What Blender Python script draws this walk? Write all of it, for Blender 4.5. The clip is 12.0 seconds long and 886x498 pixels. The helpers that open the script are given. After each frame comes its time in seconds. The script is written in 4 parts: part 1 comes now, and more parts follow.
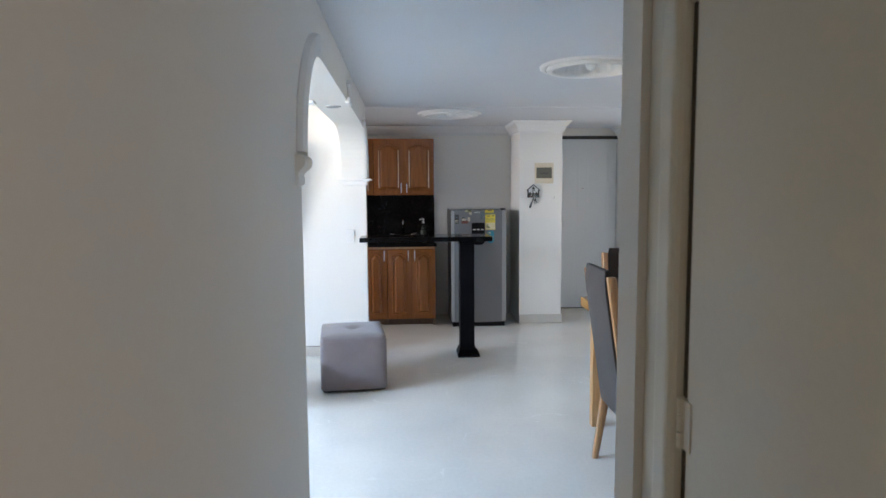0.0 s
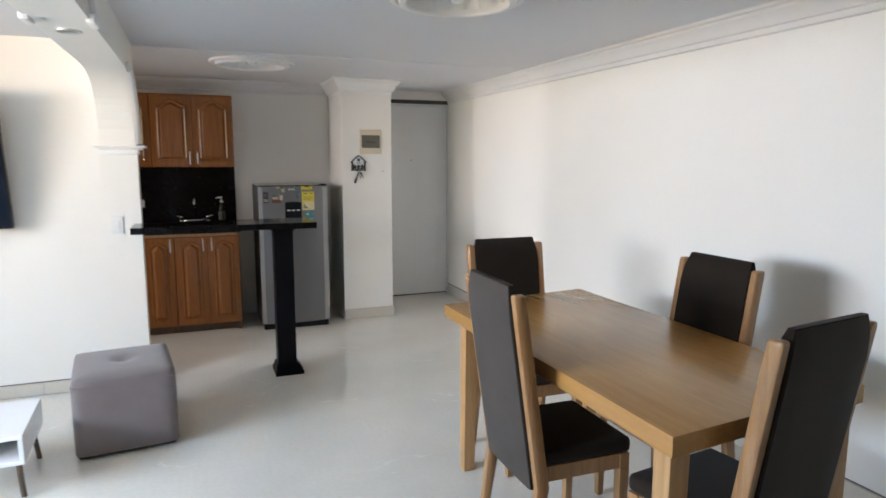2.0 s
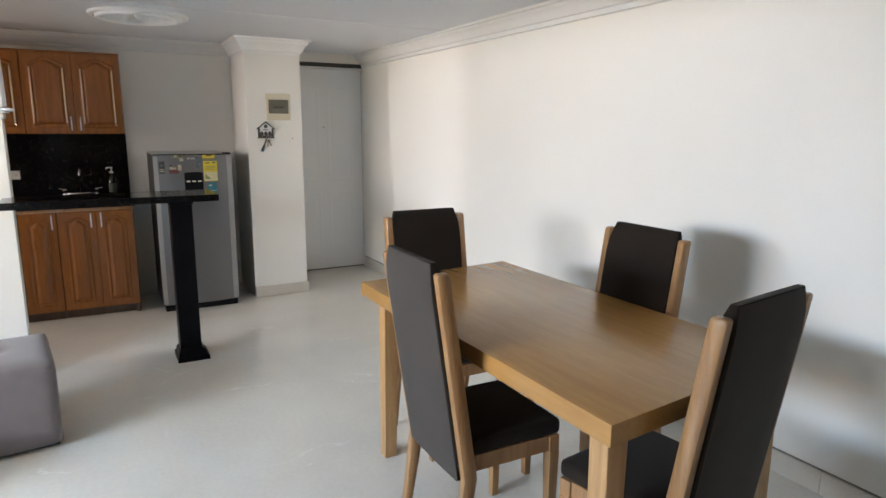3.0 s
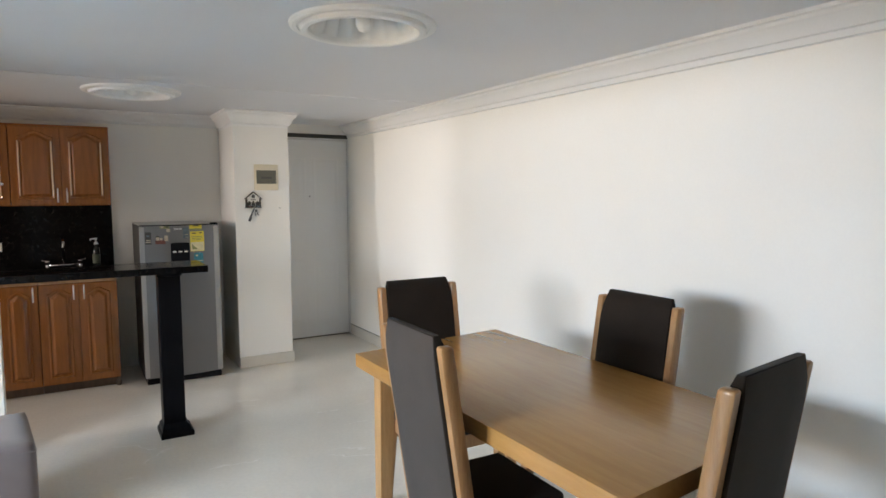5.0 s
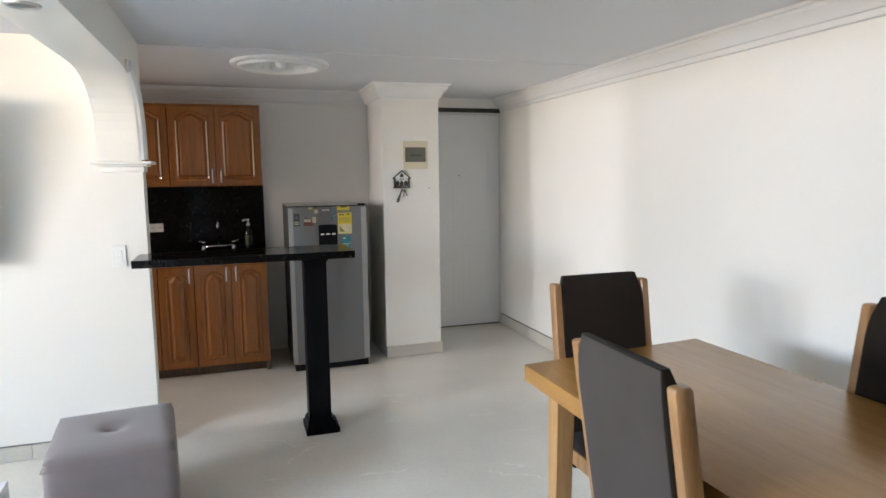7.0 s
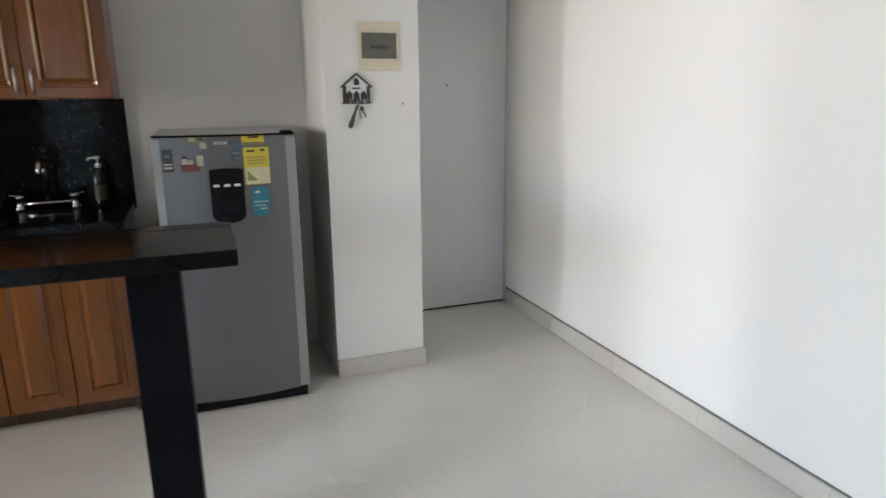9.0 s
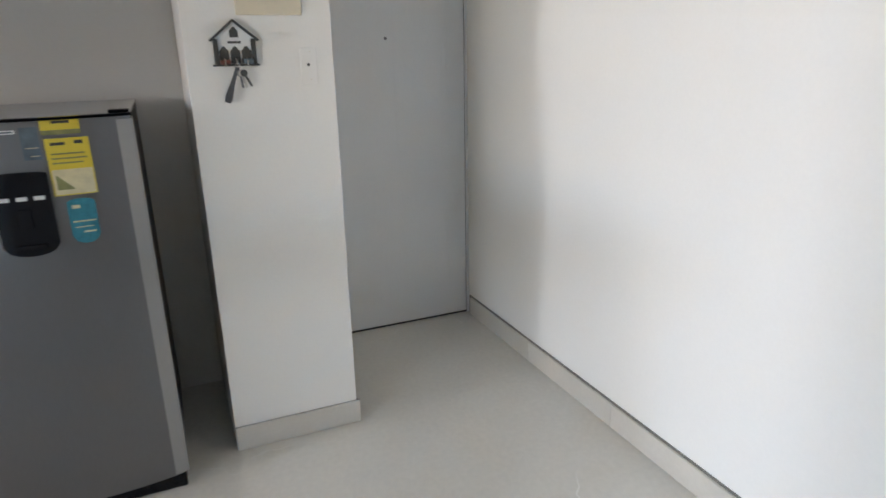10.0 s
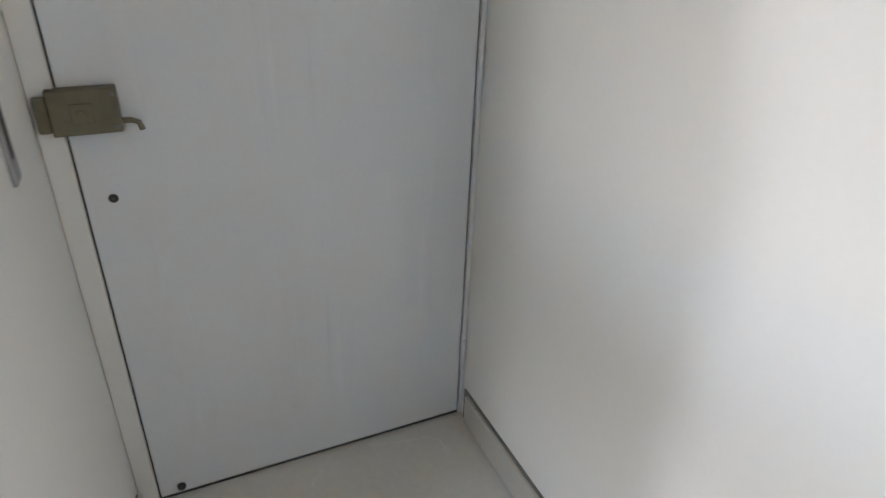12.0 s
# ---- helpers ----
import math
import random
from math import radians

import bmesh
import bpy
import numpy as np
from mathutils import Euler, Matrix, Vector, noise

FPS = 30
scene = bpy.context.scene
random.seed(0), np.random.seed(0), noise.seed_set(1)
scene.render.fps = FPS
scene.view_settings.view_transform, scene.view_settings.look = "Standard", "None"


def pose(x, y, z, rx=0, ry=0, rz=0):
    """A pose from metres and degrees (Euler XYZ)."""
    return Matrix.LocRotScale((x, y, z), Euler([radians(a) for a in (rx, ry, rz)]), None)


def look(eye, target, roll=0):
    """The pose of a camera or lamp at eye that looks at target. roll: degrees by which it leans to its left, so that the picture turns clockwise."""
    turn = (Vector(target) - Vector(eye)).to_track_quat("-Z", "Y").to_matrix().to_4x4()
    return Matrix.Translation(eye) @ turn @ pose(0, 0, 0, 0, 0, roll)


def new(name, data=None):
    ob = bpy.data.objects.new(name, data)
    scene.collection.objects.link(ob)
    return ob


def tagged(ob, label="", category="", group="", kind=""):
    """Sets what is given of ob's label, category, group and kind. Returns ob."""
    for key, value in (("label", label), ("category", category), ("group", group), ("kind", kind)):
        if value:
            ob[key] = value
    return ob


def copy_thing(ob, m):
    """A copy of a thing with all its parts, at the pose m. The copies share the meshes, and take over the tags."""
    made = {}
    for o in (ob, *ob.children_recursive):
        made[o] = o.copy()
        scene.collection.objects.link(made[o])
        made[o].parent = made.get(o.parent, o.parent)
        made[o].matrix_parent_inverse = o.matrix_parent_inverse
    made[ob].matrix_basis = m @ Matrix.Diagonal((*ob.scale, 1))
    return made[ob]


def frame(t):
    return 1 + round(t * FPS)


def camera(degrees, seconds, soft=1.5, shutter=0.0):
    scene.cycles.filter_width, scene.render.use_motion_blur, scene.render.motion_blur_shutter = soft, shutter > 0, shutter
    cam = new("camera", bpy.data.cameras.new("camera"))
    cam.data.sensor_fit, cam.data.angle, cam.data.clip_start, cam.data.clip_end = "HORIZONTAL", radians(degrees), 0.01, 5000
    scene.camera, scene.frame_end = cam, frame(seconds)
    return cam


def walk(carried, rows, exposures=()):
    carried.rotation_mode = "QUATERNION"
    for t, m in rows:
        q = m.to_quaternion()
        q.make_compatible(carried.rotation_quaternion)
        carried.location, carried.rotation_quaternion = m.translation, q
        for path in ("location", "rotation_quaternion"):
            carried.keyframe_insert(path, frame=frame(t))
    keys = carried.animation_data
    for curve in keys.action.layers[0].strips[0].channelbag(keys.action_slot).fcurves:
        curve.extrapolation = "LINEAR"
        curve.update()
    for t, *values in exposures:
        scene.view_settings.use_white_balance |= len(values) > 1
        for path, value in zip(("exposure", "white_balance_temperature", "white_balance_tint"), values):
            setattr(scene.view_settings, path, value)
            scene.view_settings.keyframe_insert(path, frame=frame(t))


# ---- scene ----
cam = camera(69.9, 12.0, soft=1.5, shutter=0.3)
PATH = [
    (0, (0.583, 0.211, 1.458), (0.704, 2.199, 1.275), -0.4),
    (0.5, (0.577, 0.575, 1.487), (0.743, 2.561, 1.322), 0.3),
    (1, (0.567, 0.894, 1.47), (0.859, 2.865, 1.294), 0.3),
    (1.5, (0.546, 1.131, 1.482), (1.134, 3.031, 1.271), 0.4),
    (2, (0.59, 1.313, 1.486), (1.307, 3.159, 1.205), 0.1),
    (2.5, (0.678, 1.465, 1.468), (1.543, 3.229, 1.094), 0.5),
    (4.5, (0.644, 1.535, 1.491), (1.661, 3.229, 1.176), -0.2),
    (5, (0.612, 1.528, 1.498), (1.626, 3.243, 1.323), -0.2),
    (5.5, (0.595, 1.565, 1.496), (1.472, 3.352, 1.307), -0.4),
    (6, (0.553, 1.668, 1.487), (1.191, 3.553, 1.286), -0.7),
    (6.5, (0.621, 1.803, 1.478), (1.235, 3.695, 1.269), -0.7),
    (8.5, (1.095, 3.517, 1.452), (1.703, 5.38, 1.051), -0.5),
    (9, (1.265, 4.004, 1.418), (1.954, 5.821, 0.944), -0.5),
    (9.5, (1.47, 4.383, 1.439), (2.203, 6.166, 0.906), -1.6),
    (10, (1.74, 4.844, 1.411), (2.496, 6.597, 0.814), -1.2),
    (10.5, (1.935, 5.242, 1.387), (2.696, 6.986, 0.771), -0.8),
    (11, (2.157, 5.717, 1.374), (2.961, 7.422, 0.707), -0.7),
    (11.3, (2.276, 5.942, 1.378), (3.08, 7.618, 0.639), 0.9),
    (11.5, (2.345, 6.108, 1.375), (3.143, 7.766, 0.589), 1.9),
    (12, (2.49, 6.561, 1.351), (3.248, 8.145, 0.394), 2.2),
]
walk(cam, [(t, look(eye, target, roll)) for t, eye, target, roll in PATH],
     ((0, 0.0, 6900, 21), (1, 0.02, 7150, 22), (2, -0.08, 7900, 23), (4.5, -0.04, 8250, 22), (6.5, -0.04, 8050, 22), (8.5, 0.02, 7600, 21), (9.5, -0.08, 7500, 21), (10.5, -0.12, 7500, 22), (11, -0.14, 7450, 21), (12, 0.08, 7400, 22)))

# ---- world, sun, window light ----
world = bpy.data.worlds.new("sky")
scene.world = world
world.use_nodes = True
sky = world.node_tree.nodes.new("ShaderNodeTexSky")
sky.sky_type, sky.sun_disc = "NISHITA", False
sky.sun_elevation, sky.sun_rotation = radians(48), radians(250)
world.node_tree.links.new(sky.outputs[0], world.node_tree.nodes["Background"].inputs[0])
world.node_tree.nodes["Background"].inputs[1].default_value = 0.12

sun = new("sun", bpy.data.lights.new("sun", "SUN"))
sun.data.energy, sun.data.angle, sun.data.color = 1.0, radians(12), (1.0, 0.95, 0.88)
sun.matrix_world = look((-8, 1, 9), (0, 3.6, 0))


def window_light(name, m, width, height, power, colour, spread=180):
    """Daylight standing in a window's opening."""
    data = bpy.data.lights.new(name, "AREA")
    data.shape, data.size, data.size_y, data.energy, data.color = "RECTANGLE", width, height, power, colour
    data.spread = radians(spread)
    ob = new(name, data)
    ob.matrix_world = m
    return ob


LIVING_X = -3.4
KITCHEN_X = -3.4
# zenith sky falls steeply through the upper panes, bright horizon haze comes level and warmer across the room
window_light("daylight_sky", look((LIVING_X + 0.03, 3.0, 1.80), (0.7, 3.4, 0.0)), 2.5, 0.60, 118, (0.26, 0.585, 1.0), 100)
window_light("daylight_horizon", look((LIVING_X + 0.03, 2.95, 1.66), (3.2, 5.2, 2.9)), 2.2, 0.80, 60, (1.0, 0.875, 0.585), 96)
window_light("daylight_kitchen", look((KITCHEN_X + 0.03, 6.17, 1.5), (3.0, 6.2, 0.55)), 0.36, 1.0, 7, (0.60, 0.79, 1.0), 48)
# broad fill lamp added in the same opening to brighten the kitchen
window_light("kitchen_fill", look((KITCHEN_X + 0.035, 6.19, 1.5), (3.0, 6.4, 1.6)), 0.38, 1.0, 28, (1.0, 0.97, 0.92))
# fill behind the starting point, in an unseen window added for it
window_light("bedroom_fill", look((1.9, -1.97, 1.4), (1.0, 2, 1.2)), 1.3, 1.1, 14, (1.0, 0.96, 0.86))


# ---- materials ----
def material(name, colour, rough=0.5, metal=0.0, even=0.08, vary=0.06, scale=3.0, fine=60.0, bump=0.04, stretch=(1, 1, 1), spec=0.5, coat=0.0, sheen=0.0):
    """A surface with slow stains, fine grain and a little relief, in metres of the thing's own space."""
    m = bpy.data.materials.new(name)
    m.use_nodes = True
    n, l = m.node_tree.nodes, m.node_tree.links
    b = n["Principled BSDF"]
    where = n.new("ShaderNodeTexCoord")
    mapping = n.new("ShaderNodeMapping")
    mapping.inputs["Scale"].default_value = stretch
    l.new(where.outputs["Object"], mapping.inputs[0])
    slow, quick = n.new("ShaderNodeTexNoise"), n.new("ShaderNodeTexNoise")
    for tex, s, d in ((slow, scale, 4), (quick, fine, 3)):
        tex.inputs["Scale"].default_value, tex.inputs["Detail"].default_value = s, d
        l.new(mapping.outputs[0], tex.inputs["Vector"])
    ramp = n.new("ShaderNodeValToRGB")
    ramp.color_ramp.elements[0].position, ramp.color_ramp.elements[1].position = 0.3, 0.7
    ramp.color_ramp.elements[0].color = (*[max(0, c * (1 - vary)) for c in colour], 1)
    ramp.color_ramp.elements[1].color = (*[min(1, c * (1 + vary)) for c in colour], 1)
    mix = n.new("ShaderNodeMix")
    mix.inputs[0].default_value = 0.35
    l.new(slow.outputs["Fac"], mix.inputs[2])
    l.new(quick.outputs["Fac"], mix.inputs[3])
    l.new(mix.outputs[0], ramp.inputs[0])
    l.new(ramp.outputs[0], b.inputs["Base Color"])
    r = n.new("ShaderNodeMapRange")
    r.inputs["To Min"].default_value, r.inputs["To Max"].default_value = max(0.02, rough - even), min(1, rough + even)
    l.new(slow.outputs["Fac"], r.inputs[0])
    l.new(r.outputs[0], b.inputs["Roughness"])
    b.inputs["Metallic"].default_value = metal
    b.inputs["Specular IOR Level"].default_value = spec
    b.inputs["Coat Weight"].default_value = coat
    b.inputs["Coat Roughness"].default_value = 0.12
    b.inputs["Sheen Weight"].default_value = sheen
    if bump:
        relief = n.new("ShaderNodeBump")
        relief.inputs["Strength"].default_value, relief.inputs["Distance"].default_value = bump, 0.004
        l.new(quick.outputs["Fac"], relief.inputs["Height"])
        l.new(relief.outputs[0], b.inputs["Normal"])
    return m


def wood(name, dark, light, grain=(1, 1, 1), rough=0.35, coat=0.3):
    """Boards with long grain: grain squeezes the pattern across the fibres."""
    m = bpy.data.materials.new(name)
    m.use_nodes = True
    n, l = m.node_tree.nodes, m.node_tree.links
    b = n["Principled BSDF"]
    where, info = n.new("ShaderNodeTexCoord"), n.new("ShaderNodeObjectInfo")
    shift = n.new("ShaderNodeVectorMath")
    shift.operation = "MULTIPLY_ADD"
    l.new(info.outputs["Random"], shift.inputs[0])
    shift.inputs[1].default_value = (7, 5, 3)
    l.new(where.outputs["Object"], shift.inputs[2])
    mapping = n.new("ShaderNodeMapping")
    mapping.inputs["Scale"].default_value = grain
    l.new(shift.outputs[0], mapping.inputs[0])
    rings, fibre = n.new("ShaderNodeTexNoise"), n.new("ShaderNodeTexNoise")
    rings.inputs["Scale"].default_value, rings.inputs["Detail"].default_value, rings.inputs["Distortion"].default_value = 4, 5, 0.6
    fibre.inputs["Scale"].default_value, fibre.inputs["Detail"].default_value = 34, 4
    l.new(mapping.outputs[0], rings.inputs["Vector"])
    l.new(mapping.outputs[0], fibre.inputs["Vector"])
    mix = n.new("ShaderNodeMix")
    mix.inputs[0].default_value = 0.28
    l.new(rings.outputs["Fac"], mix.inputs[2])
    l.new(fibre.outputs["Fac"], mix.inputs[3])
    ramp = n.new("ShaderNodeValToRGB")
    ramp.color_ramp.elements[0].position, ramp.color_ramp.elements[1].position = 0.34, 0.68
    ramp.color_ramp.elements[0].color, ramp.color_ramp.elements[1].color = (*dark, 1), (*light, 1)
    l.new(mix.outputs[0], ramp.inputs[0])
    l.new(ramp.outputs[0], b.inputs["Base Color"])
    b.inputs["Roughness"].default_value = rough
    b.inputs["Coat Weight"].default_value, b.inputs["Coat Roughness"].default_value = coat, 0.18
    relief = n.new("ShaderNodeBump")
    relief.inputs["Strength"].default_value, relief.inputs["Distance"].default_value = 0.06, 0.003
    l.new(fibre.outputs["Fac"], relief.inputs["Height"])
    l.new(relief.outputs[0], b.inputs["Normal"])
    return m


WALL = material("wall_paint", (0.80, 0.78, 0.735), 0.7, vary=0.025, scale=1.3, fine=90, bump=0.10, spec=0.3)
CEIL = material("ceiling_paint", (0.70, 0.708, 0.73), 0.8, vary=0.025, scale=0.9, fine=70, bump=0.10, spec=0.2)
PLASTER = material("plaster_trim", (0.82, 0.81, 0.79), 0.6, vary=0.03, scale=6, fine=110, bump=0.05)
CORNICE_PAINT = material("cornice_paint", (0.735, 0.73, 0.72), 0.7, vary=0.03, scale=5, fine=100, bump=0.06, spec=0.2)
FLOOR = material("polished_cream_floor", (0.705, 0.672, 0.606), 0.13, even=0.04, vary=0.09, scale=1.6, fine=45, bump=0.01, spec=0.5)


def add_veins(m):
    """Sparse pale hairlines across the stone."""
    n, l = m.node_tree.nodes, m.node_tree.links
    b = n["Principled BSDF"]
    base = b.inputs["Base Color"].links[0].from_socket
    where, turn = n.new("ShaderNodeTexCoord"), n.new("ShaderNodeMapping")
    turn.inputs["Rotation"].default_value = (0, 0, radians(-24))
    turn.inputs["Scale"].default_value = (0.8, 1.5, 1)
    l.new(where.outputs["Object"], turn.inputs[0])
    line, patch = n.new("ShaderNodeTexNoise"), n.new("ShaderNodeTexNoise")
    line.inputs["Scale"].default_value, line.inputs["Detail"].default_value, line.inputs["Roughness"].default_value = 1.15, 5, 0.42
    patch.inputs["Scale"].default_value, patch.inputs["Detail"].default_value = 2.6, 2
    l.new(turn.outputs[0], line.inputs["Vector"])
    l.new(where.outputs["Object"], patch.inputs["Vector"])
    near = n.new("ShaderNodeMath")
    near.operation, near.inputs[1].default_value = "SUBTRACT", 0.5
    l.new(line.outputs["Fac"], near.inputs[0])
    size = n.new("ShaderNodeMath")
    size.operation = "ABSOLUTE"
    l.new(near.outputs[0], size.inputs[0])
    thin, some = n.new("ShaderNodeMapRange"), n.new("ShaderNodeMapRange")
    thin.inputs["From Min"].default_value, thin.inputs["From Max"].default_value = 0.0, 0.0035
    thin.inputs["To Min"].default_value, thin.inputs["To Max"].default_value = 0.75, 0.0
    some.inputs["From Min"].default_value, some.inputs["From Max"].default_value = 0.52, 0.64
    l.new(size.outputs[0], thin.inputs[0])
    l.new(patch.outputs["Fac"], some.inputs[0])
    both, mix = n.new("ShaderNodeMath"), n.new("ShaderNodeMix")
    both.operation, mix.data_type = "MULTIPLY", "RGBA"
    l.new(thin.outputs[0], both.inputs[0])
    l.new(some.outputs[0], both.inputs[1])
    l.new(both.outputs[0], mix.inputs[0])
    l.new(base, mix.inputs[6])
    mix.inputs[7].default_value = (0.88, 0.86, 0.82, 1)
    l.new(mix.outputs[2], b.inputs["Base Color"])


add_veins(FLOOR)
SKIRT = material("cream_skirting_tile", (0.56, 0.52, 0.46), 0.35, vary=0.07, scale=5, fine=60, bump=0.02)
GROUT = material("dark_gap", (0.20, 0.185, 0.165), 0.9, vary=0.2, scale=12)
DOORWHITE = material("grey_white_door_enamel", (0.74, 0.752, 0.755), 0.42, vary=0.03, scale=2, fine=120, bump=0.05)
CREAM = material("cream_door_enamel", (0.665, 0.615, 0.50), 0.4, vary=0.04, scale=3, fine=80, bump=0.04)
RECESS_BROWN = material("brown_recess", (0.06, 0.046, 0.028), 0.8, vary=0.15, scale=14)
DARKGAP = material("dark_metal_strip", (0.05, 0.05, 0.045), 0.6, vary=0.3, scale=14)
CABINET = wood("honey_cedar", (0.225, 0.069, 0.011), (0.325, 0.106, 0.018), (9, 9, 0.9), 0.22, 0.4)
CABEDGE = wood("pale_cedar_edge", (0.40, 0.20, 0.08), (0.60, 0.34, 0.17), (9, 9, 0.9), 0.28, 0.4)
# pale tone standing in for the highlights along the upper door panels
GLINT_WOOD = wood("cedar_glint_tone", (0.60, 0.38, 0.20), (0.78, 0.53, 0.31), (9, 9, 0.9), 0.16, 0.8)
OAK = wood("honey_oak_top", (0.385, 0.180, 0.055), (0.455, 0.224, 0.072), (9, 0.8, 9), 0.27, 0.15)
CHAIRWOOD = wood("brown_oak_post", (0.27, 0.125, 0.05), (0.43, 0.225, 0.10), (10, 10, 0.9), 0.38, 0.25)
OAKV = wood("honey_oak_post", (0.36, 0.18, 0.07), (0.53, 0.30, 0.135), (10, 10, 0.9), 0.38, 0.25)
OAKX = wood("honey_oak_rail", (0.30, 0.15, 0.06), (0.46, 0.26, 0.12), (0.9, 10, 10), 0.38, 0.25)
WALNUT = wood("dark_brown_leg", (0.06, 0.035, 0.02), (0.13, 0.075, 0.045), (9, 9, 0.9), 0.4, 0.2)
GRANITE = material("black_granite", (0.004, 0.0038, 0.004), 0.12, even=0.0, vary=0.12, scale=30, fine=180, bump=0.0, spec=0.14)
BLACKPAINT = material("black_enamel", (0.0045, 0.0045, 0.0055), 0.4, vary=0.3, scale=6, fine=90, bump=0.03, spec=0.05)
FABRIC = material("dark_brown_suede", (0.021, 0.0145, 0.011), 0.9, vary=0.2, scale=7, fine=420, bump=0.25, spec=0.1, sheen=0.06)
BACKCLOTH = material("grey_brown_backing", (0.057, 0.0465, 0.041), 0.9, vary=0.18, scale=6, fine=420, bump=0.2, spec=0.1, sheen=0.08)
POUF = material("taupe_velvet", (0.170, 0.140, 0.139), 0.85, vary=0.10, scale=8, fine=380, bump=0.2, spec=0.2, sheen=0.3)
BUTTON = material("taupe_button", (0.2, 0.165, 0.17), 0.8, vary=0.1, scale=30, fine=380)
STEEL = material("silver_fridge_steel", (0.195, 0.194, 0.20), 0.36, metal=0.75, vary=0.05, scale=2, fine=140, bump=0.015, stretch=(1, 1, 0.3))
SILVEREDGE = material("pale_grey_trim", (0.34, 0.335, 0.325), 0.42, metal=0.35, vary=0.04)
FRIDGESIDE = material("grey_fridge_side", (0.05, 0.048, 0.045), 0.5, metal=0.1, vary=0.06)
PLASTIC = material("black_plastic", (0.007, 0.007, 0.009), 0.25, even=0.01, vary=0.2, scale=9, bump=0.0, spec=0.25)
CHROME = material("chrome", (0.42, 0.42, 0.44), 0.10, even=0.02, metal=1.0, vary=0.03)
BRUSHED = material("brushed_nickel", (0.62, 0.60, 0.56), 0.3, metal=1.0, vary=0.06)
BRASS = material("dull_bronze", (0.17, 0.15, 0.10), 0.5, metal=0.4, vary=0.18, scale=18)
IRON = material("grey_iron", (0.22, 0.22, 0.23), 0.45, metal=0.8, vary=0.15, scale=16)
WHITEPLASTIC = material("white_plastic", (0.78, 0.78, 0.76), 0.35, vary=0.02)
IVORY = material("ivory_plastic", (0.66, 0.58, 0.44), 0.45, vary=0.05, scale=7)
SMOKE = material("smoked_cover", (0.13, 0.125, 0.10), 0.2, vary=0.08, scale=10)
LACQUER = material("white_lacquer", (0.80, 0.81, 0.83), 0.25, vary=0.015, coat=0.3)
SCREEN = material("dark_screen", (0.004, 0.008, 0.019), 0.25, vary=0.2, spec=0.12)
TOPGREY = material("pale_fridge_top", (0.50, 0.50, 0.49), 0.35, vary=0.05, scale=4)
BULB = material("frosted_bulb", (0.85, 0.85, 0.83), 0.3, vary=0.02)
YELLOW = material("yellow_paper", (0.72, 0.55, 0.06), 0.6, vary=0.05, scale=20)
PALEPAPER = material("cream_paper", (0.70, 0.62, 0.40), 0.6, vary=0.10, scale=30)
TEAL = material("teal_magnet", (0.02, 0.22, 0.29), 0.35, vary=0.25, scale=30)
SLATE = material("slate_magnet", (0.10, 0.14, 0.17), 0.5, vary=0.3, scale=40)
RUST = material("rust_magnet", (0.16, 0.045, 0.03), 0.5, vary=0.5, scale=50)
INK = material("dark_ink", (0.05, 0.05, 0.045), 0.6, vary=0.1)
OLIVE = material("olive_print", (0.24, 0.24, 0.10), 0.6, vary=0.2, scale=30)
BEIGE = material("beige_magnet", (0.52, 0.44, 0.33), 0.5, vary=0.2, scale=50)
STRAP = material("grey_blue_strap", (0.065, 0.068, 0.075), 0.6, vary=0.2, scale=60)
BOTTLELABEL = material("dark_olive_label", (0.045, 0.06, 0.035), 0.5, vary=0.2, scale=40)
BOTTLE = material("dark_green_bottle", (0.006, 0.014, 0.012), 0.15, vary=0.2, scale=12)
GLASS = bpy.data.materials.new("window_glass")
GLASS.use_nodes = True
GLASS.node_tree.nodes["Principled BSDF"].inputs["Transmission Weight"].default_value = 1.0
GLASS.node_tree.nodes["Principled BSDF"].inputs["Roughness"].default_value = 0.0
GLASS.node_tree.nodes["Principled BSDF"].inputs["IOR"].default_value = 1.45


# ---- building helpers ----
def block(bm, x0, y0, z0, x1, y1, z1, bevel=0.0, seg=2):
    """Adds a box between two corners, its edges rounded by bevel."""
    made = bmesh.ops.create_cube(bm, size=1)["verts"]
    for v in made:
        v.co = Vector(((x0 + x1) / 2 + v.co.x * (x1 - x0), (y0 + y1) / 2 + v.co.y * (y1 - y0), (z0 + z1) / 2 + v.co.z * (z1 - z0)))
    if bevel:
        edges = list({e for v in made for e in v.link_edges})
        bmesh.ops.bevel(bm, geom=edges, offset=bevel, segments=seg, affect="EDGES", profile=0.6)
    return bm


def boxmesh(*a, bevel=0.0, seg=2):
    return block(bmesh.new(), *a, bevel=bevel, seg=seg)


def prism(bm, outline, lay, d0, d1):
    """Adds a solid with a flat outline; lay(u, v, d) gives the place of an outline point at depth d."""
    a = [bm.verts.new(lay(u, v, d0)) for u, v in outline]
    b = [bm.verts.new(lay(u, v, d1)) for u, v in outline]
    bm.faces.new(a)
    bm.faces.new(list(reversed(b)))
    for i in range(len(a)):
        j = (i + 1) % len(a)
        bm.faces.new((a[j], a[i], b[i], b[j]))
    return bm


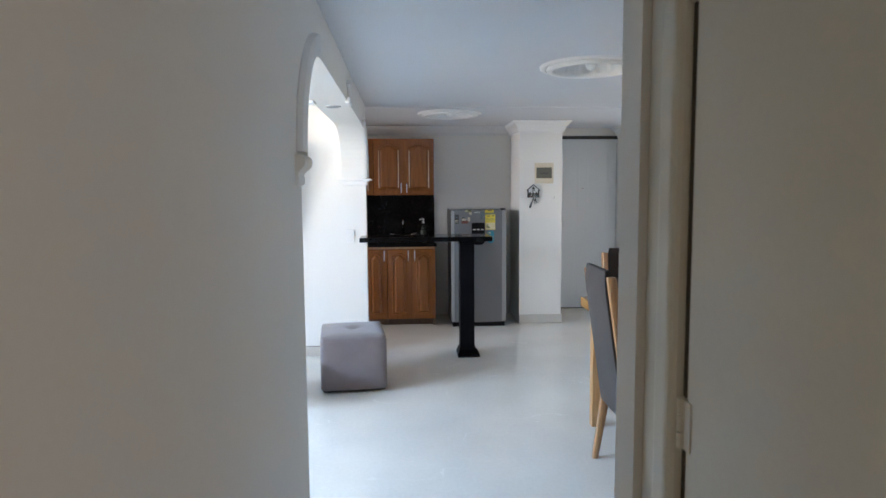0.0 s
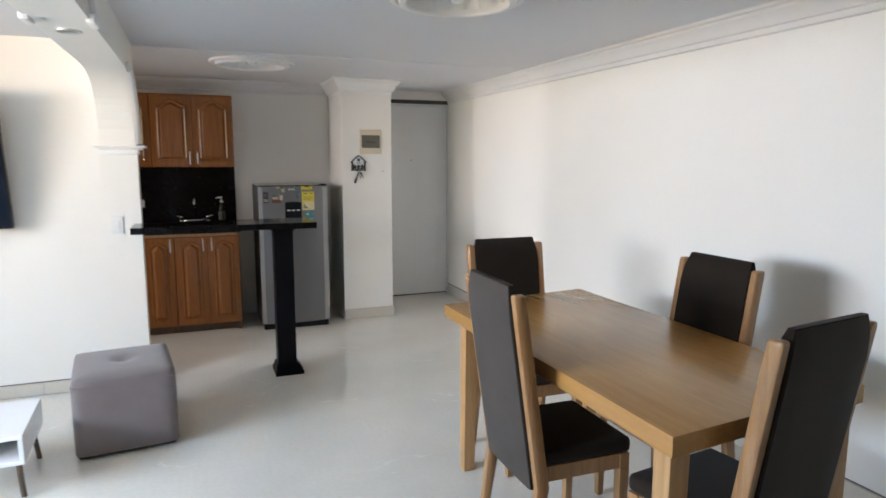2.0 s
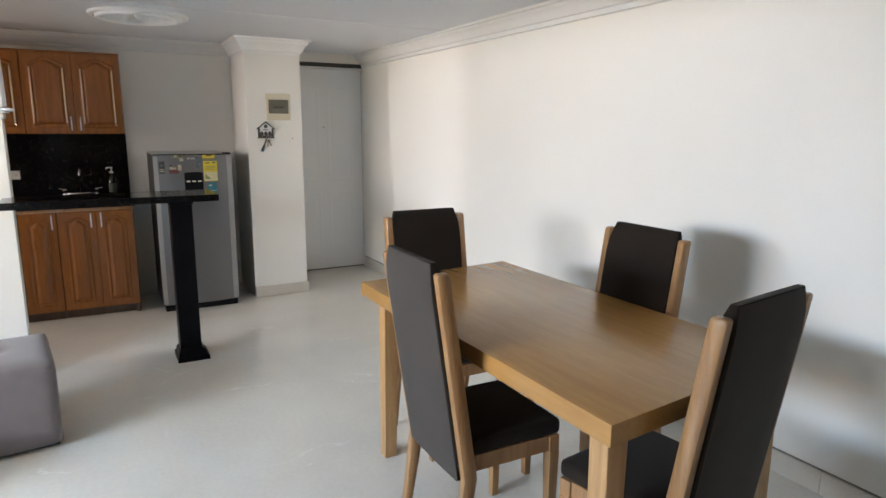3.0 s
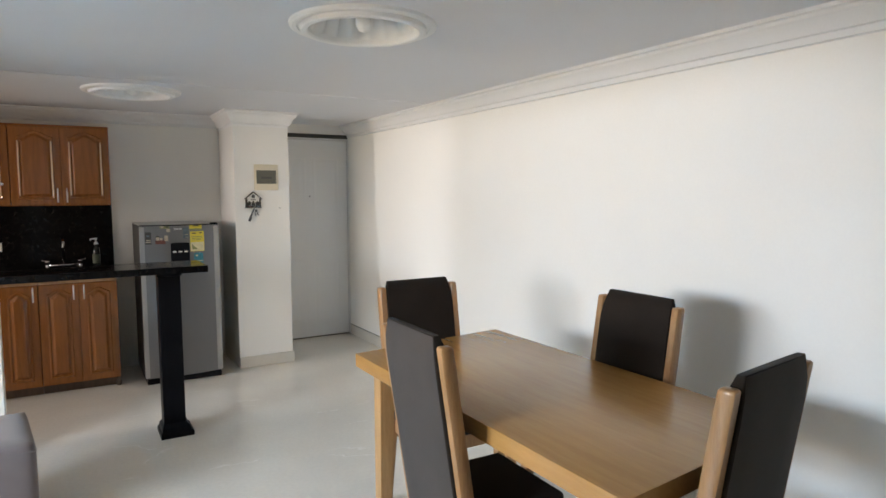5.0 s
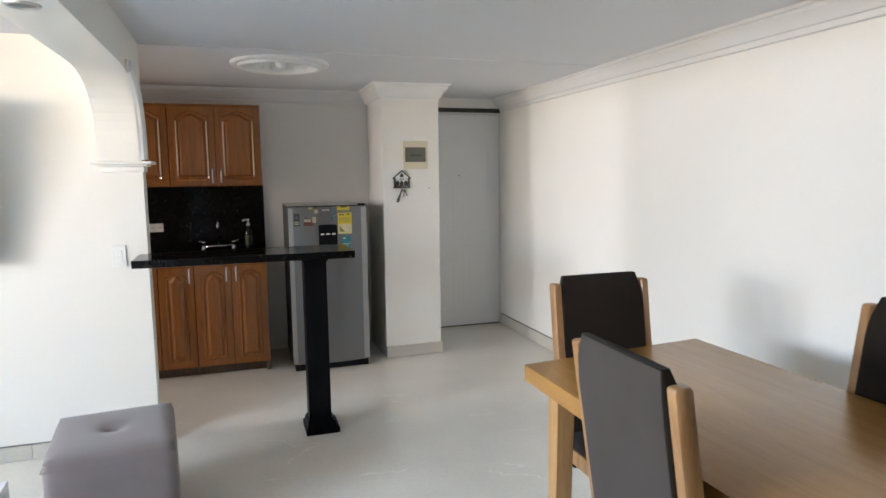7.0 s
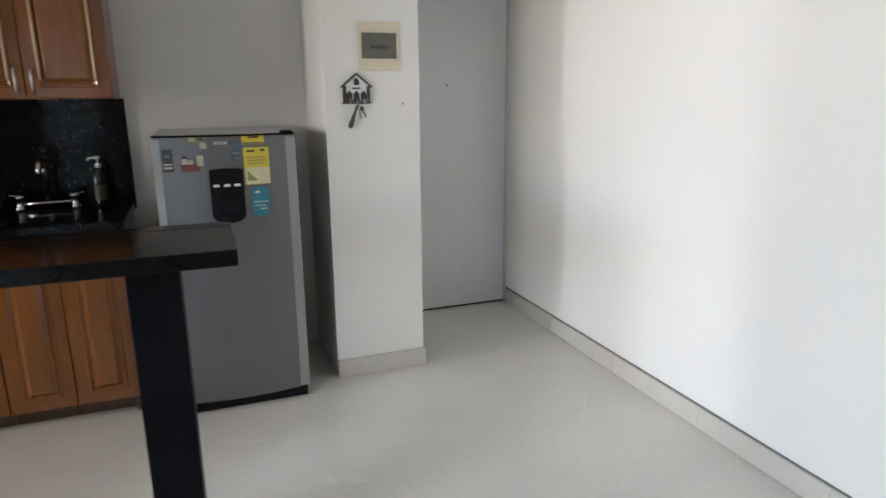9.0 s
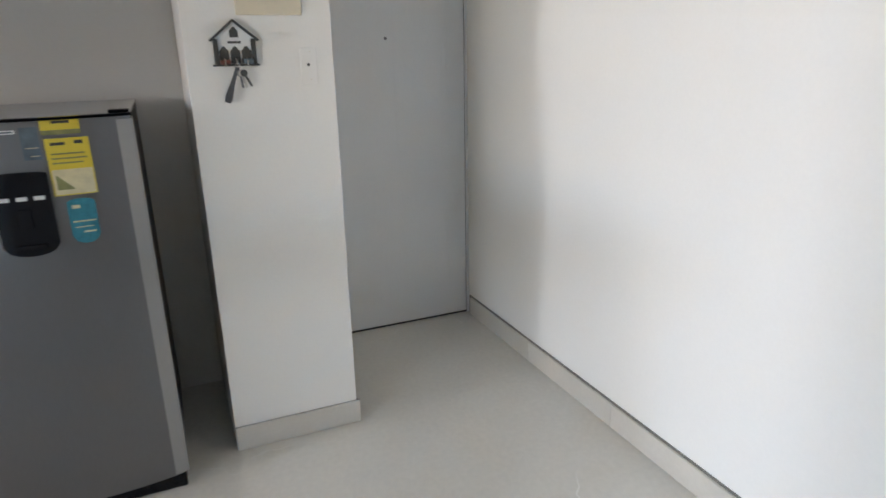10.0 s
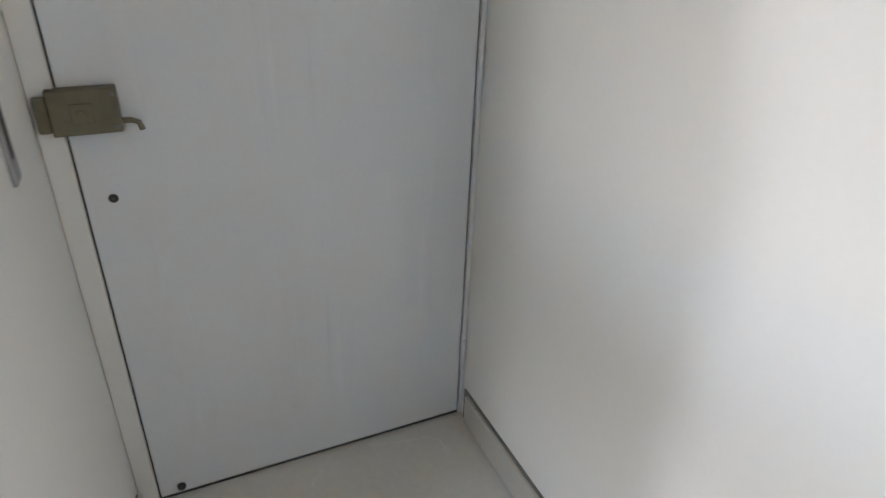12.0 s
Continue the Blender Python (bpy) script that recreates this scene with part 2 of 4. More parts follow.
def lathe(bm, profile, centre=(0, 0, 0), steps=32, ripple=None):
    """Adds a turned surface from (radius, height) pairs round the z axis."""
    rows = []
    for k, (r, z) in enumerate(profile):
        row = []
        for i in range(steps):
            a = 2 * math.pi * i / steps
            rr = r * (1 + (ripple(k, a) if ripple else 0))
            row.append(bm.verts.new((centre[0] + rr * math.cos(a), centre[1] + rr * math.sin(a), centre[2] + z)))
        rows.append(row)
    for lo, hi in zip(rows, rows[1:]):
        for i in range(steps):
            j = (i + 1) % steps
            bm.faces.new((lo[i], lo[j], hi[j], hi[i]))
    return rows


def tube(bm, points, radius, steps=10):
    """Adds a round bar along points, with closed ends."""
    rows = []
    pts = [Vector(p) for p in points]
    for k, p in enumerate(pts):
        way = (pts[min(k + 1, len(pts) - 1)] - pts[max(k - 1, 0)]).normalized()
        side = way.orthogonal().normalized() if k == 0 else (rows_side - way * rows_side.dot(way)).normalized()
        rows_side = side
        up = way.cross(side)
        rows.append([bm.verts.new(p + radius * (math.cos(2 * math.pi * i / steps) * side + math.sin(2 * math.pi * i / steps) * up)) for i in range(steps)])
    for lo, hi in zip(rows, rows[1:]):
        for i in range(steps):
            j = (i + 1) % steps
            bm.faces.new((lo[i], lo[j], hi[j], hi[i]))
    bm.faces.new(list(reversed(rows[0])))
    bm.faces.new(rows[-1])
    return bm


def part(name, bm, mat, parent=None, label="", smooth=False):
    """Links a bmesh as one mesh object, under a thing or a part where one is given."""
    bmesh.ops.recalc_face_normals(bm, faces=bm.faces)
    me = bpy.data.meshes.new(name)
    bm.to_mesh(me)
    bm.free()
    me.materials.append(mat)
    if smooth:
        for p in me.polygons:
            p.use_smooth = True
    ob = new(name, me)
    if parent:
        ob.parent = parent
    if label:
        ob["label"] = label
    return ob


def soft(ob, degrees=35):
    """Smooth shading that keeps sharp corners."""
    for p in ob.data.polygons:
        p.use_smooth = True
    ob.data.set_sharp_from_angle(angle=radians(degrees))
    return ob


def thing(name, label, category, at=None, group=""):
    ob = new(name)
    ob.empty_display_size = 0.1
    if at is not None:
        ob.matrix_world = at
    return tagged(ob, label, category, group)


def fixed(name, bm, mat, label="", category=""):
    """A piece of the setting."""
    return tagged(part(name, bm, mat), label, category, kind="structure")


# ---- setting: sizes ----
TOP = 2.20          # ceiling
EAST = 3.185        # right wall
DOOR_Y = 7.84       # entrance door face
COL = (1.832, 2.296, 7.035)   # column: left, right, front
BACK = 7.62         # kitchen wall
TV_Y, TV_END = 5.83, 0.25    # television wall: face and free end
ARCH_X = 0.252      # dining face of the arch wall
SOUTH = (1.447, 1.58)         # wall between dining room and bedroom
WEST = LIVING_X

# floor
bm = boxmesh(WEST - 0.15, -2.15, -0.12, EAST + 0.15, 8.1, 0.0)
fixed("floor", bm, FLOOR, "polished cream stone floor", "floor")


# ceiling with two round recesses
def ceiling_sheet(bm, x0, y0, x1, y1, z, holes):
    """A flat sheet, with a round hole in the middle of each given square."""
    xs = sorted({x0, x1, *[h[0] - 0.4 for h in holes], *[h[0] + 0.4 for h in holes]})
    ys = sorted({y0, y1, *[h[1] - 0.4 for h in holes], *[h[1] + 0.4 for h in holes]})
    for xa, xb in zip(xs, xs[1:]):
        for ya, yb in zip(ys, ys[1:]):
            hole = [h for h in holes if abs((xa + xb) / 2 - h[0]) < 0.01 and abs((ya + yb) / 2 - h[1]) < 0.01]
            if not hole:
                bm.faces.new([bm.verts.new(p) for p in ((xa, ya, z), (xa, yb, z), (xb, yb, z), (xb, ya, z))])
                continue
            cx, cy, r = hole[0]
            inner, outer, upper = [], [], []
            for i in range(48):
                a = 2 * math.pi * i / 48
                c, s = math.cos(a), math.sin(a)
                k = 0.4 / max(abs(c), abs(s))
                inner.append(bm.verts.new((cx + r * c, cy + r * s, z)))
                outer.append(bm.verts.new((cx + k * c, cy + k * s, z)))
            for i in range(48):
                j = (i + 1) % 48
                bm.faces.new((outer[i], inner[i], inner[j], outer[j]))
    return bm


LAMPS = ((1.715, 4.04), (1.025, 6.34))
RECESS = 0.235
bm = ceiling_sheet(bmesh.new(), WEST - 0.15, -2.15, EAST + 0.15, 5.93, TOP, [(*LAMPS[0], RECESS)])
block(bm, WEST - 0.15, -2.15, TOP + 0.16, EAST + 0.15, 8.1, TOP + 0.3)
fixed("ceiling", bm, CEIL, "matt white plaster ceiling", "ceiling")
bm = ceiling_sheet(bmesh.new(), WEST - 0.15, 5.93, EAST + 0.15, 8.1, TOP - 0.004, [(*LAMPS[1], RECESS)])
prism(bm, ((5.926, TOP - 0.004), (5.93, TOP - 0.004), (5.93, TOP + 0.02), (5.926, TOP + 0.02)), lambda u, v, d: (d, u, v), WEST, EAST)
fixed("ceiling_kitchen", bm, CEIL, "matt white plaster ceiling over the kitchen", "ceiling")

# straight walls
fixed("wall_east", boxmesh(EAST, -2.15, 0, EAST + 0.15, 8.1, TOP), WALL, "white painted wall", "wall")
fixed("wall_kitchen", boxmesh(WEST, BACK, 0, COL[0] + 0.01, BACK + 0.15, TOP), WALL, "white painted kitchen wall", "wall")
fixed("wall_television", boxmesh(WEST, TV_Y, 0, TV_END, TV_Y + 0.12, TOP), WALL, "white painted wall with a free end", "wall")
bm = bmesh.new()
block(bm, COL[0], COL[2], 0, COL[1], 8.0, TOP)
fixed("wall_column", bm, WALL, "white painted square column", "column")
bm = bmesh.new()
block(bm, COL[1], DOOR_Y - 0.02, 2.108, EAST, 8.0, TOP)
block(bm, COL[1], 7.95, 0, EAST, 8.1, 2.2)
fixed("wall_entrance", bm, WALL, "white painted lintel over the entrance", "wall")

# dining room's south wall, with the bedroom doorway between it and the arch wall
bm = bmesh.new()
block(bm, 1.056, SOUTH[0] + 0.02, 0, EAST, SOUTH[1], TOP)
block(bm, ARCH_X, SOUTH[0], 2.09, 1.056, SOUTH[1], TOP)
fixed("wall_south", bm, WALL, "white painted wall beside a doorway", "wall")
# unseen walls added to close the bedroom, one with an assumed window opening
fixed("wall_bedroom", boxmesh(WEST, -2.15, 0, 1.2, -2.0, TOP), WALL)
bm = bmesh.new()
block(bm, 1.2, -2.15, 0, 2.6, -2.0, 0.85)
block(bm, 1.2, -2.15, 1.95, 2.6, -2.0, TOP)
block(bm, 2.6, -2.15, 0, EAST, -2.0, TOP)
fixed("wall_bedroom_window", bm, WALL)
# unseen wall added only to shut the living room off
fixed("wall_living_closing", boxmesh(WEST, 1.43, 0, 0.041, 1.58, TOP), WALL)

# west wall with the living room window and the kitchen window
bm = bmesh.new()
X0, X1 = WEST - 0.15, WEST
for ya, yb, za, zb in ((-2.15, 1.7, 0, TOP), (1.7, 4.3, 0, 0.9), (1.7, 4.3, 2.12, TOP), (4.3, TV_Y + 0.06, 0, TOP)):
    block(bm, X0, ya, za, X1, yb, zb)
fixed("wall_west", bm, WALL, "white painted wall with a window", "wall")
bm = bmesh.new()
for ya, yb, za, zb in ((TV_Y + 0.06, 5.97, 0, TOP), (5.97, 6.41, 0, 0.98), (5.97, 6.41, 2.02, TOP), (6.41, BACK + 0.1, 0, TOP)):
    block(bm, KITCHEN_X - 0.15, ya, za, KITCHEN_X, yb, zb)
fixed("wall_kitchen_west", bm, WALL, "white painted kitchen wall with a window", "wall")


# arch wall: the flat-topped opening with rounded shoulders, and its far end on the television wall
def shoulder(y0, y1, z0, z1, n=14, power=2.5):
    """The curve from an upright springing (y0, z0) to a level soffit (y1, z1)."""
    pts = []
    for i in range(n + 1):
        a = math.pi / 2 * i / n
        pts.append((y1 + (y0 - y1) * abs(math.cos(a)) ** (2 / power), z0 + (z1 - z0) * abs(math.sin(a)) ** (2 / power)))
    return pts


SPRING, SOFFIT = 1.575, 1.995
NEAR = shoulder(2.335, 2.9, SPRING, SOFFIT, power=2.0)
FAR = shoulder(5.80, 5.20, SPRING, SOFFIT, power=2.9)
outline = [(-2.0, 0), (2.30, 0), (2.30, SPRING)] + NEAR + list(reversed(FAR)) + [(5.8, SPRING - 0.02), (TV_Y, SPRING - 0.02), (TV_Y, TOP), (-2.0, TOP)]
bm = prism(bmesh.new(), outline, lambda u, v, d: (d, u, v), 0.04, ARCH_X)
fixed("wall_arch", bm, WALL, "white painted wall with a wide arch", "wall")


def arch_band(curve, out, side, fade=0.35):
    """A raised band on the arch's face along one shoulder, ending in a scroll."""
    inner, outer = [], []
    for k, (y, z) in enumerate(curve):
        a = curve[max(k - 1, 0)]
        b = curve[min(k + 1, len(curve) - 1)]
        ty, tz = b[0] - a[0], b[1] - a[1]
        s = math.hypot(ty, tz) or 1
        w = out * (1 - fade * k / (len(curve) - 1))
        oy, oz = y + side * w * tz / s, z - side * w * ty / s
        inner.append((y, z))
        outer.append((oy, min(oz, SOFFIT + 0.04 + 0.003 * k)))
    bm = bmesh.new()
    depth = (0.0, 0.012, 0.020, 0.025, 0.026, 0.025, 0.020, 0.005)
    across = (0.0, 0.04, 0.18, 0.36, 0.52, 0.72, 0.9, 1.0)
    rows = []
    for (yi, zi), (yo, zo) in zip(inner, outer):
        rows.append([bm.verts.new((ARCH_X + d, yi + (yo - yi) * f, zi + (zo - zi) * f)) for d, f in zip(depth, across)] + [bm.verts.new((ARCH_X - 0.01, yo, zo)), bm.verts.new((ARCH_X - 0.01, yi, zi))])
    for lo, hi in zip(rows, rows[1:]):
        for i in range(len(lo)):
            j = (i + 1) % len(lo)
            bm.faces.new((lo[i], lo[j], hi[j], hi[i]))
    bm.faces.new(rows[0])
    bm.faces.new(list(reversed(rows[-1])))
    y, z = (inner[-1][0] + outer[-1][0]) / 2, (inner[-1][1] + outer[-1][1]) / 2
    spiral = []
    for i in range(22):
        a = i / 21 * 3.0 * math.pi
        r = 0.03 * (1 - i / 26)
        spiral.append((ARCH_X + 0.008, y - side * 0.01 + r * math.cos(a), z + r * math.sin(a)))
    tube(bm, spiral, 0.007, 6)
    return bm


soft(fixed("trim_arch_near", arch_band(NEAR[:12], 0.125, -1, 0.3), PLASTER, "raised plaster band along the arch", "moulding"))
soft(fixed("trim_arch_far", arch_band(FAR[:12], 0.10, 1), PLASTER, "raised plaster band along the arch", "moulding"))

# corbel under the near shoulder
bm = bmesh.new()
rows = []
for grow, z in ((0.0, 1.476), (0.006, 1.478), (0.010, 1.486), (0.011, 1.50), (0.008, 1.510), (0.012, 1.520), (0.024, 1.530), (0.031, 1.540), (0.033, 1.554), (0.030, 1.566), (0.024, 1.572), (0.0, 1.5745)):
    rows.append([bm.verts.new(p) for p in ((0.04 - grow, 2.19 - grow * 0.3, z), (ARCH_X + grow, 2.19 - grow * 0.3, z), (ARCH_X + grow, 2.30 + grow, z), (0.04 - grow, 2.30 + grow, z))])
for lo, hi in zip(rows, rows[1:]):
    for i in range(4):
        j = (i + 1) % 4
        bm.faces.new((lo[i], lo[j], hi[j], hi[i]))
bm.faces.new(list(reversed(rows[0])))
bm.faces.new(rows[-1])
soft(fixed("trim_corbel", bm, PLASTER, "plaster corbel with an ogee underside", "moulding"), 40)
# capital on the television wall's free end
bm = bmesh.new()
for grow, za, zb in ((0.05, 1.553, 1.568), (0.028, 1.541, 1.553), (0.010, 1.51, 1.541)):
    block(bm, 0.06 - grow, TV_Y - grow, za, TV_END + grow, TV_Y + 0.12 + grow, zb, 0.007)
soft(fixed("trim_capital", bm, PLASTER, "thin plaster capital on a wall end", "moulding"))


# keystone ornaments in the middle of the arch
def keystone(x, side):
    bm = bmesh.new()
    for k in range(5):
        a = (k - 2) * 0.42
        tube(bm, [(x + side * 0.008, 4.11 + math.sin(a) * r, 2.035 + math.cos(a) * r * 1.1) for r in (0.0, 0.03, 0.06, 0.085)], 0.014, 8)
    block(bm, x - 0.012, 4.05, SOFFIT - 0.016, x + 0.02, 4.17, SOFFIT + 0.02, 0.008)
    return bm


soft(fixed("trim_keystone", keystone(ARCH_X + 0.002, 1), PLASTER, "shell-shaped plaster keystone", "moulding"), 50)
soft(fixed("trim_keystone_living", keystone(0.038, -1), PLASTER, "shell-shaped plaster keystone", "moulding"), 50)

# cornices: (out from wall, down from ceiling)
CORNICE = [(0.0, 0.0), (0.105, 0.0), (0.105, 0.016), (0.088, 0.02), (0.084, 0.034), (0.062, 0.05), (0.044, 0.072), (0.036, 0.088), (0.022, 0.092), (0.02, 0.118), (0.0, 0.122)]


def cornice(name, m, length, top, scale=1.0):
    """A run of cornice along local x, its back on the plane local y = 0, with mitred ends."""
    bm = bmesh.new()
    rows = []
    for end in (0, 1):
        rows.append([bm.verts.new(m @ Vector((end * length, o * scale, top - d * scale))) for o, d in CORNICE])
    for i in range(len(CORNICE) - 1):
        bm.faces.new((rows[0][i], rows[0][i + 1], rows[1][i + 1], rows[1][i]))
    bm.faces.new(list(reversed(rows[0])))
    bm.faces.new(rows[1])
    return soft(fixed(name, bm, CORNICE_PAINT, "white plaster cornice", "moulding"), 25)


cornice("trim_cornice_east", pose(EAST, 1.58, 0, rz=90), DOOR_Y - 0.02 - 1.58, TOP)
cornice("trim_cornice_kitchen", pose(COL[0], BACK, 0, rz=180), COL[0] - KITCHEN_X, TOP - 0.004, 0.85)
cornice("trim_cornice_south", pose(1.056, 1.58, 0, rz=0), EAST - 1.056, TOP)
# the column's crown flares on three sides
bm = bmesh.new()
rows = []
for o, d in ((0.085, 0.0), (0.085, 0.014), (0.068, 0.022), (0.062, 0.038), (0.04, 0.06), (0.026, 0.086), (0.02, 0.10), (0.006, 0.108), (0.004, 0.13)):
    z = TOP - 0.004 - d
    rows.append([bm.verts.new(p) for p in ((COL[0] - o, BACK, z), (COL[0] - o, COL[2] - o, z), (COL[1] + o, COL[2] - o, z), (COL[1] + o, DOOR_Y, z))])
for lo, hi in zip(rows, rows[1:]):
    for i in range(3):
        bm.faces.new((lo[i], lo[i + 1], hi[i + 1], hi[i]))
soft(fixed("trim_column_crown", bm, PLASTER, "flared plaster crown round a column", "moulding"), 20)


# skirting: short tiles with thin joints
def skirting(name, m, length, height=0.1, piece=0.62, line=0.006):
    """A run of skirting tiles along local x, standing out to local y."""
    base = fixed(name, boxmesh(0, 0.0, 0.0, length, 0.006, height + line), GROUT, "cream skirting tiles", "skirting")
    base.matrix_world = m
    x, k = 0.0, 0
    while x < length - 0.02:
        w = min(piece, length - x)
        tile = part("skirting_tile", boxmesh(x + 0.0004, 0.004, 0.001, x + w - 0.0004, 0.015, height, bevel=0.003, seg=1), SKIRT, base)
        x, k = x + piece, k + 1
    return base


skirting("baseboard_east", pose(EAST, 1.6, 0, rz=90), 6.22, 0.100)
skirting("baseboard_column_front", pose(COL[1] + 0.012, COL[2], 0, rz=180), COL[1] - COL[0] + 0.012, 0.095, line=-0.002)
skirting("baseboard_column_side", pose(COL[1], COL[2], 0, rz=-90) @ pose(-0.76, 0, 0), 0.76, 0.095, line=-0.002)
skirting("baseboard_television", pose(TV_END, TV_Y, 0, rz=180), TV_END - WEST, 0.08)
skirting("baseboard_arch", pose(ARCH_X, 2.298, 0, rz=-90), 0.9, 0.08)


# ---- doors and windows ----
def entrance_door():
    door = tagged(thing("door_entrance", "closed grey-white steel entrance door with faint pressed panels", "door"), kind="structure")
    x0, x1, y, top = 2.343, 3.168, DOOR_Y, 2.045
    bm = boxmesh(x0, y, 0.012, x1, y + 0.045, top, bevel=0.002, seg=1)
    leaf = part("door_leaf", bm, DOORWHITE, door)
    # pressed panels: shallow raised frames with a field inside
    for xa, xb, za, zb in ((2.44, 2.72, 0.16, 0.82), (2.79, 3.07, 0.16, 0.82), (2.44, 2.72, 0.93, 1.86), (2.79, 3.07, 0.93, 1.86)):
        bm = bmesh.new()
        steps = ((0.0, 0.0), (0.010, 0.0009), (0.022, 0.0009), (0.034, 0.0001), (0.05, 0.0001), (0.07, 0.0007))
        rows = []
        for inset, rise in steps:
            rows.append([bm.verts.new(p) for p in ((xa + inset, y - rise - 0.0012, za + inset), (xb - inset, y - rise - 0.0012, za + inset), (xb - inset, y - rise - 0.0012, zb - inset), (xa + inset, y - rise - 0.0012, zb - inset))])
        for lo, hi in zip(rows, rows[1:]):
            for i in range(4):
                j = (i + 1) % 4
                bm.faces.new((lo[i], lo[j], hi[j], hi[i]))
        bm.faces.new(rows[-1])
        part("pressed_panel", bm, DOORWHITE, leaf)
    frame_bm = bmesh.new()
    block(frame_bm, x1 + 0.004, y - 0.004, 0, EAST - 0.001, y + 0.08, 2.05, 0.002)
    block(frame_bm, COL[1] + 0.001, y - 0.006, 2.05, EAST - 0.001, y + 0.05, 2.066, 0.002)
    part("door_frame", frame_bm, DOORWHITE, door)
    part("door_jamb", boxmesh(COL[1] + 0.001, y - 0.012, 0, x0 - 0.004, y + 0.08, 2.05, bevel=0.003), WALL, door, "white painted jamb")
    part("gap_strip", boxmesh(COL[1] + 0.002, y + 0.006, 2.067, EAST - 0.002, y + 0.06, 2.107), DARKGAP, door, "dark gap over the door frame")
    part("threshold", boxmesh(x0 - 0.003, y + 0.004, 0.001, x1 + 0.003, y + 0.06, 0.011), DARKGAP, door, "dark gap under the door")
    part("edge_gap", boxmesh(x0 - 0.0035, y + 0.006, 0.011, x0 - 0.0005, y + 0.05, 2.044), DARKGAP, door)
    part("edge_gap", boxmesh(x1 + 0.0005, y + 0.006, 0.011, x1 + 0.0035, y + 0.05, 2.044), DARKGAP, door)

    def disc(name, x, z, r, depth, mat, label=""):
        bm = bmesh.new()
        rows = lathe(bm, ((0.0005, depth), (r * 0.7, depth), (r * 0.94, depth * 0.8), (r, depth * 0.4), (r, -0.002)), steps=24)
        ob = part(name, bm, mat, door, label, smooth=True)
        ob.matrix_local = pose(x, y, z, rx=90)
        return ob

    disc("peephole", 2.757, 1.472, 0.007, 0.006, IRON, "small dark peephole")
    bolt = disc("deadbolt", 2.404, 1.238, 0.033, 0.014, IRON, "round grey deadbolt rose")
    bm = boxmesh(-0.012, -0.003, 0.014, 0.014, 0.004, 0.018, bevel=0.001)
    part("thumb_turn", bm, BRUSHED, bolt)
    disc("keyhole", 2.392, 0.829, 0.009, 0.003, DARKGAP, "dark drilled hole")
    disc("foot_stud", 2.394, 0.034, 0.010, 0.010, DARKGAP, "small dark stud")
    # surface lock: case, bolt horn, screws, lever
    lock = part("rim_lock", boxmesh(2.325, y - 0.032, 0.967, 2.437, y, 1.048, bevel=0.004), BRASS, door, "dull bronze rim lock case")
    for x, z in ((2.428, 1.037), (2.428, 0.978)):
        bm = bmesh.new()
        lathe(bm, ((0.0002, 0.003), (0.004, 0.002), (0.0045, 0.0)), steps=10)
        part("screw", bm, IRON, lock).matrix_local = pose(x, y - 0.032, z, rx=90)
    part("boss", boxmesh(2.358, y - 0.0345, 0.988, 2.395, y - 0.0315, 1.024, bevel=0.002), BRASS, lock, "raised square boss")
    part("bolt_housing", boxmesh(2.303, y - 0.026, 0.972, 2.3245, y - 0.004, 1.036, bevel=0.005), BRASS, lock, "dull bronze bolt housing on the jamb")
    bm = bmesh.new()
    lathe(bm, ((0.0002, 0.0045), (0.008, 0.0045), (0.009, 0.0)), steps=20)
    part("cylinder", bm, BRASS, lock).matrix_local = pose(2.375, y - 0.032, 1.005, rx=90)
    part("lever", tube(bmesh.new(), [(2.436, y - 0.02, 0.985), (2.452, y - 0.024, 0.986), (2.464, y - 0.028, 0.982), (2.468, y - 0.03, 0.968)], 0.0055, 8), BRASS, lock)
    part("keeper", boxmesh(COL[1] + 0.0003, y - 0.30, 0.985, COL[1] + 0.0065, y - 0.255, 1.125, bevel=0.002), SILVEREDGE, door, "slotted grey strike plate")
    part("keeper_slot", boxmesh(COL[1] + 0.006, y - 0.286, 1.02, COL[1] + 0.0072, y - 0.270, 1.09), DARKGAP, door)
    for z in (0.23, 1.05, 1.86):
        bm = bmesh.new()
        tube(bm, [(x1 + 0.006, y - 0.008, z - 0.045), (x1 + 0.006, y - 0.008, z + 0.045)], 0.006, 8)
        part("hinge", bm, DOORWHITE, door, "painted hinge barrel", smooth=False)
    return door


entrance_door()


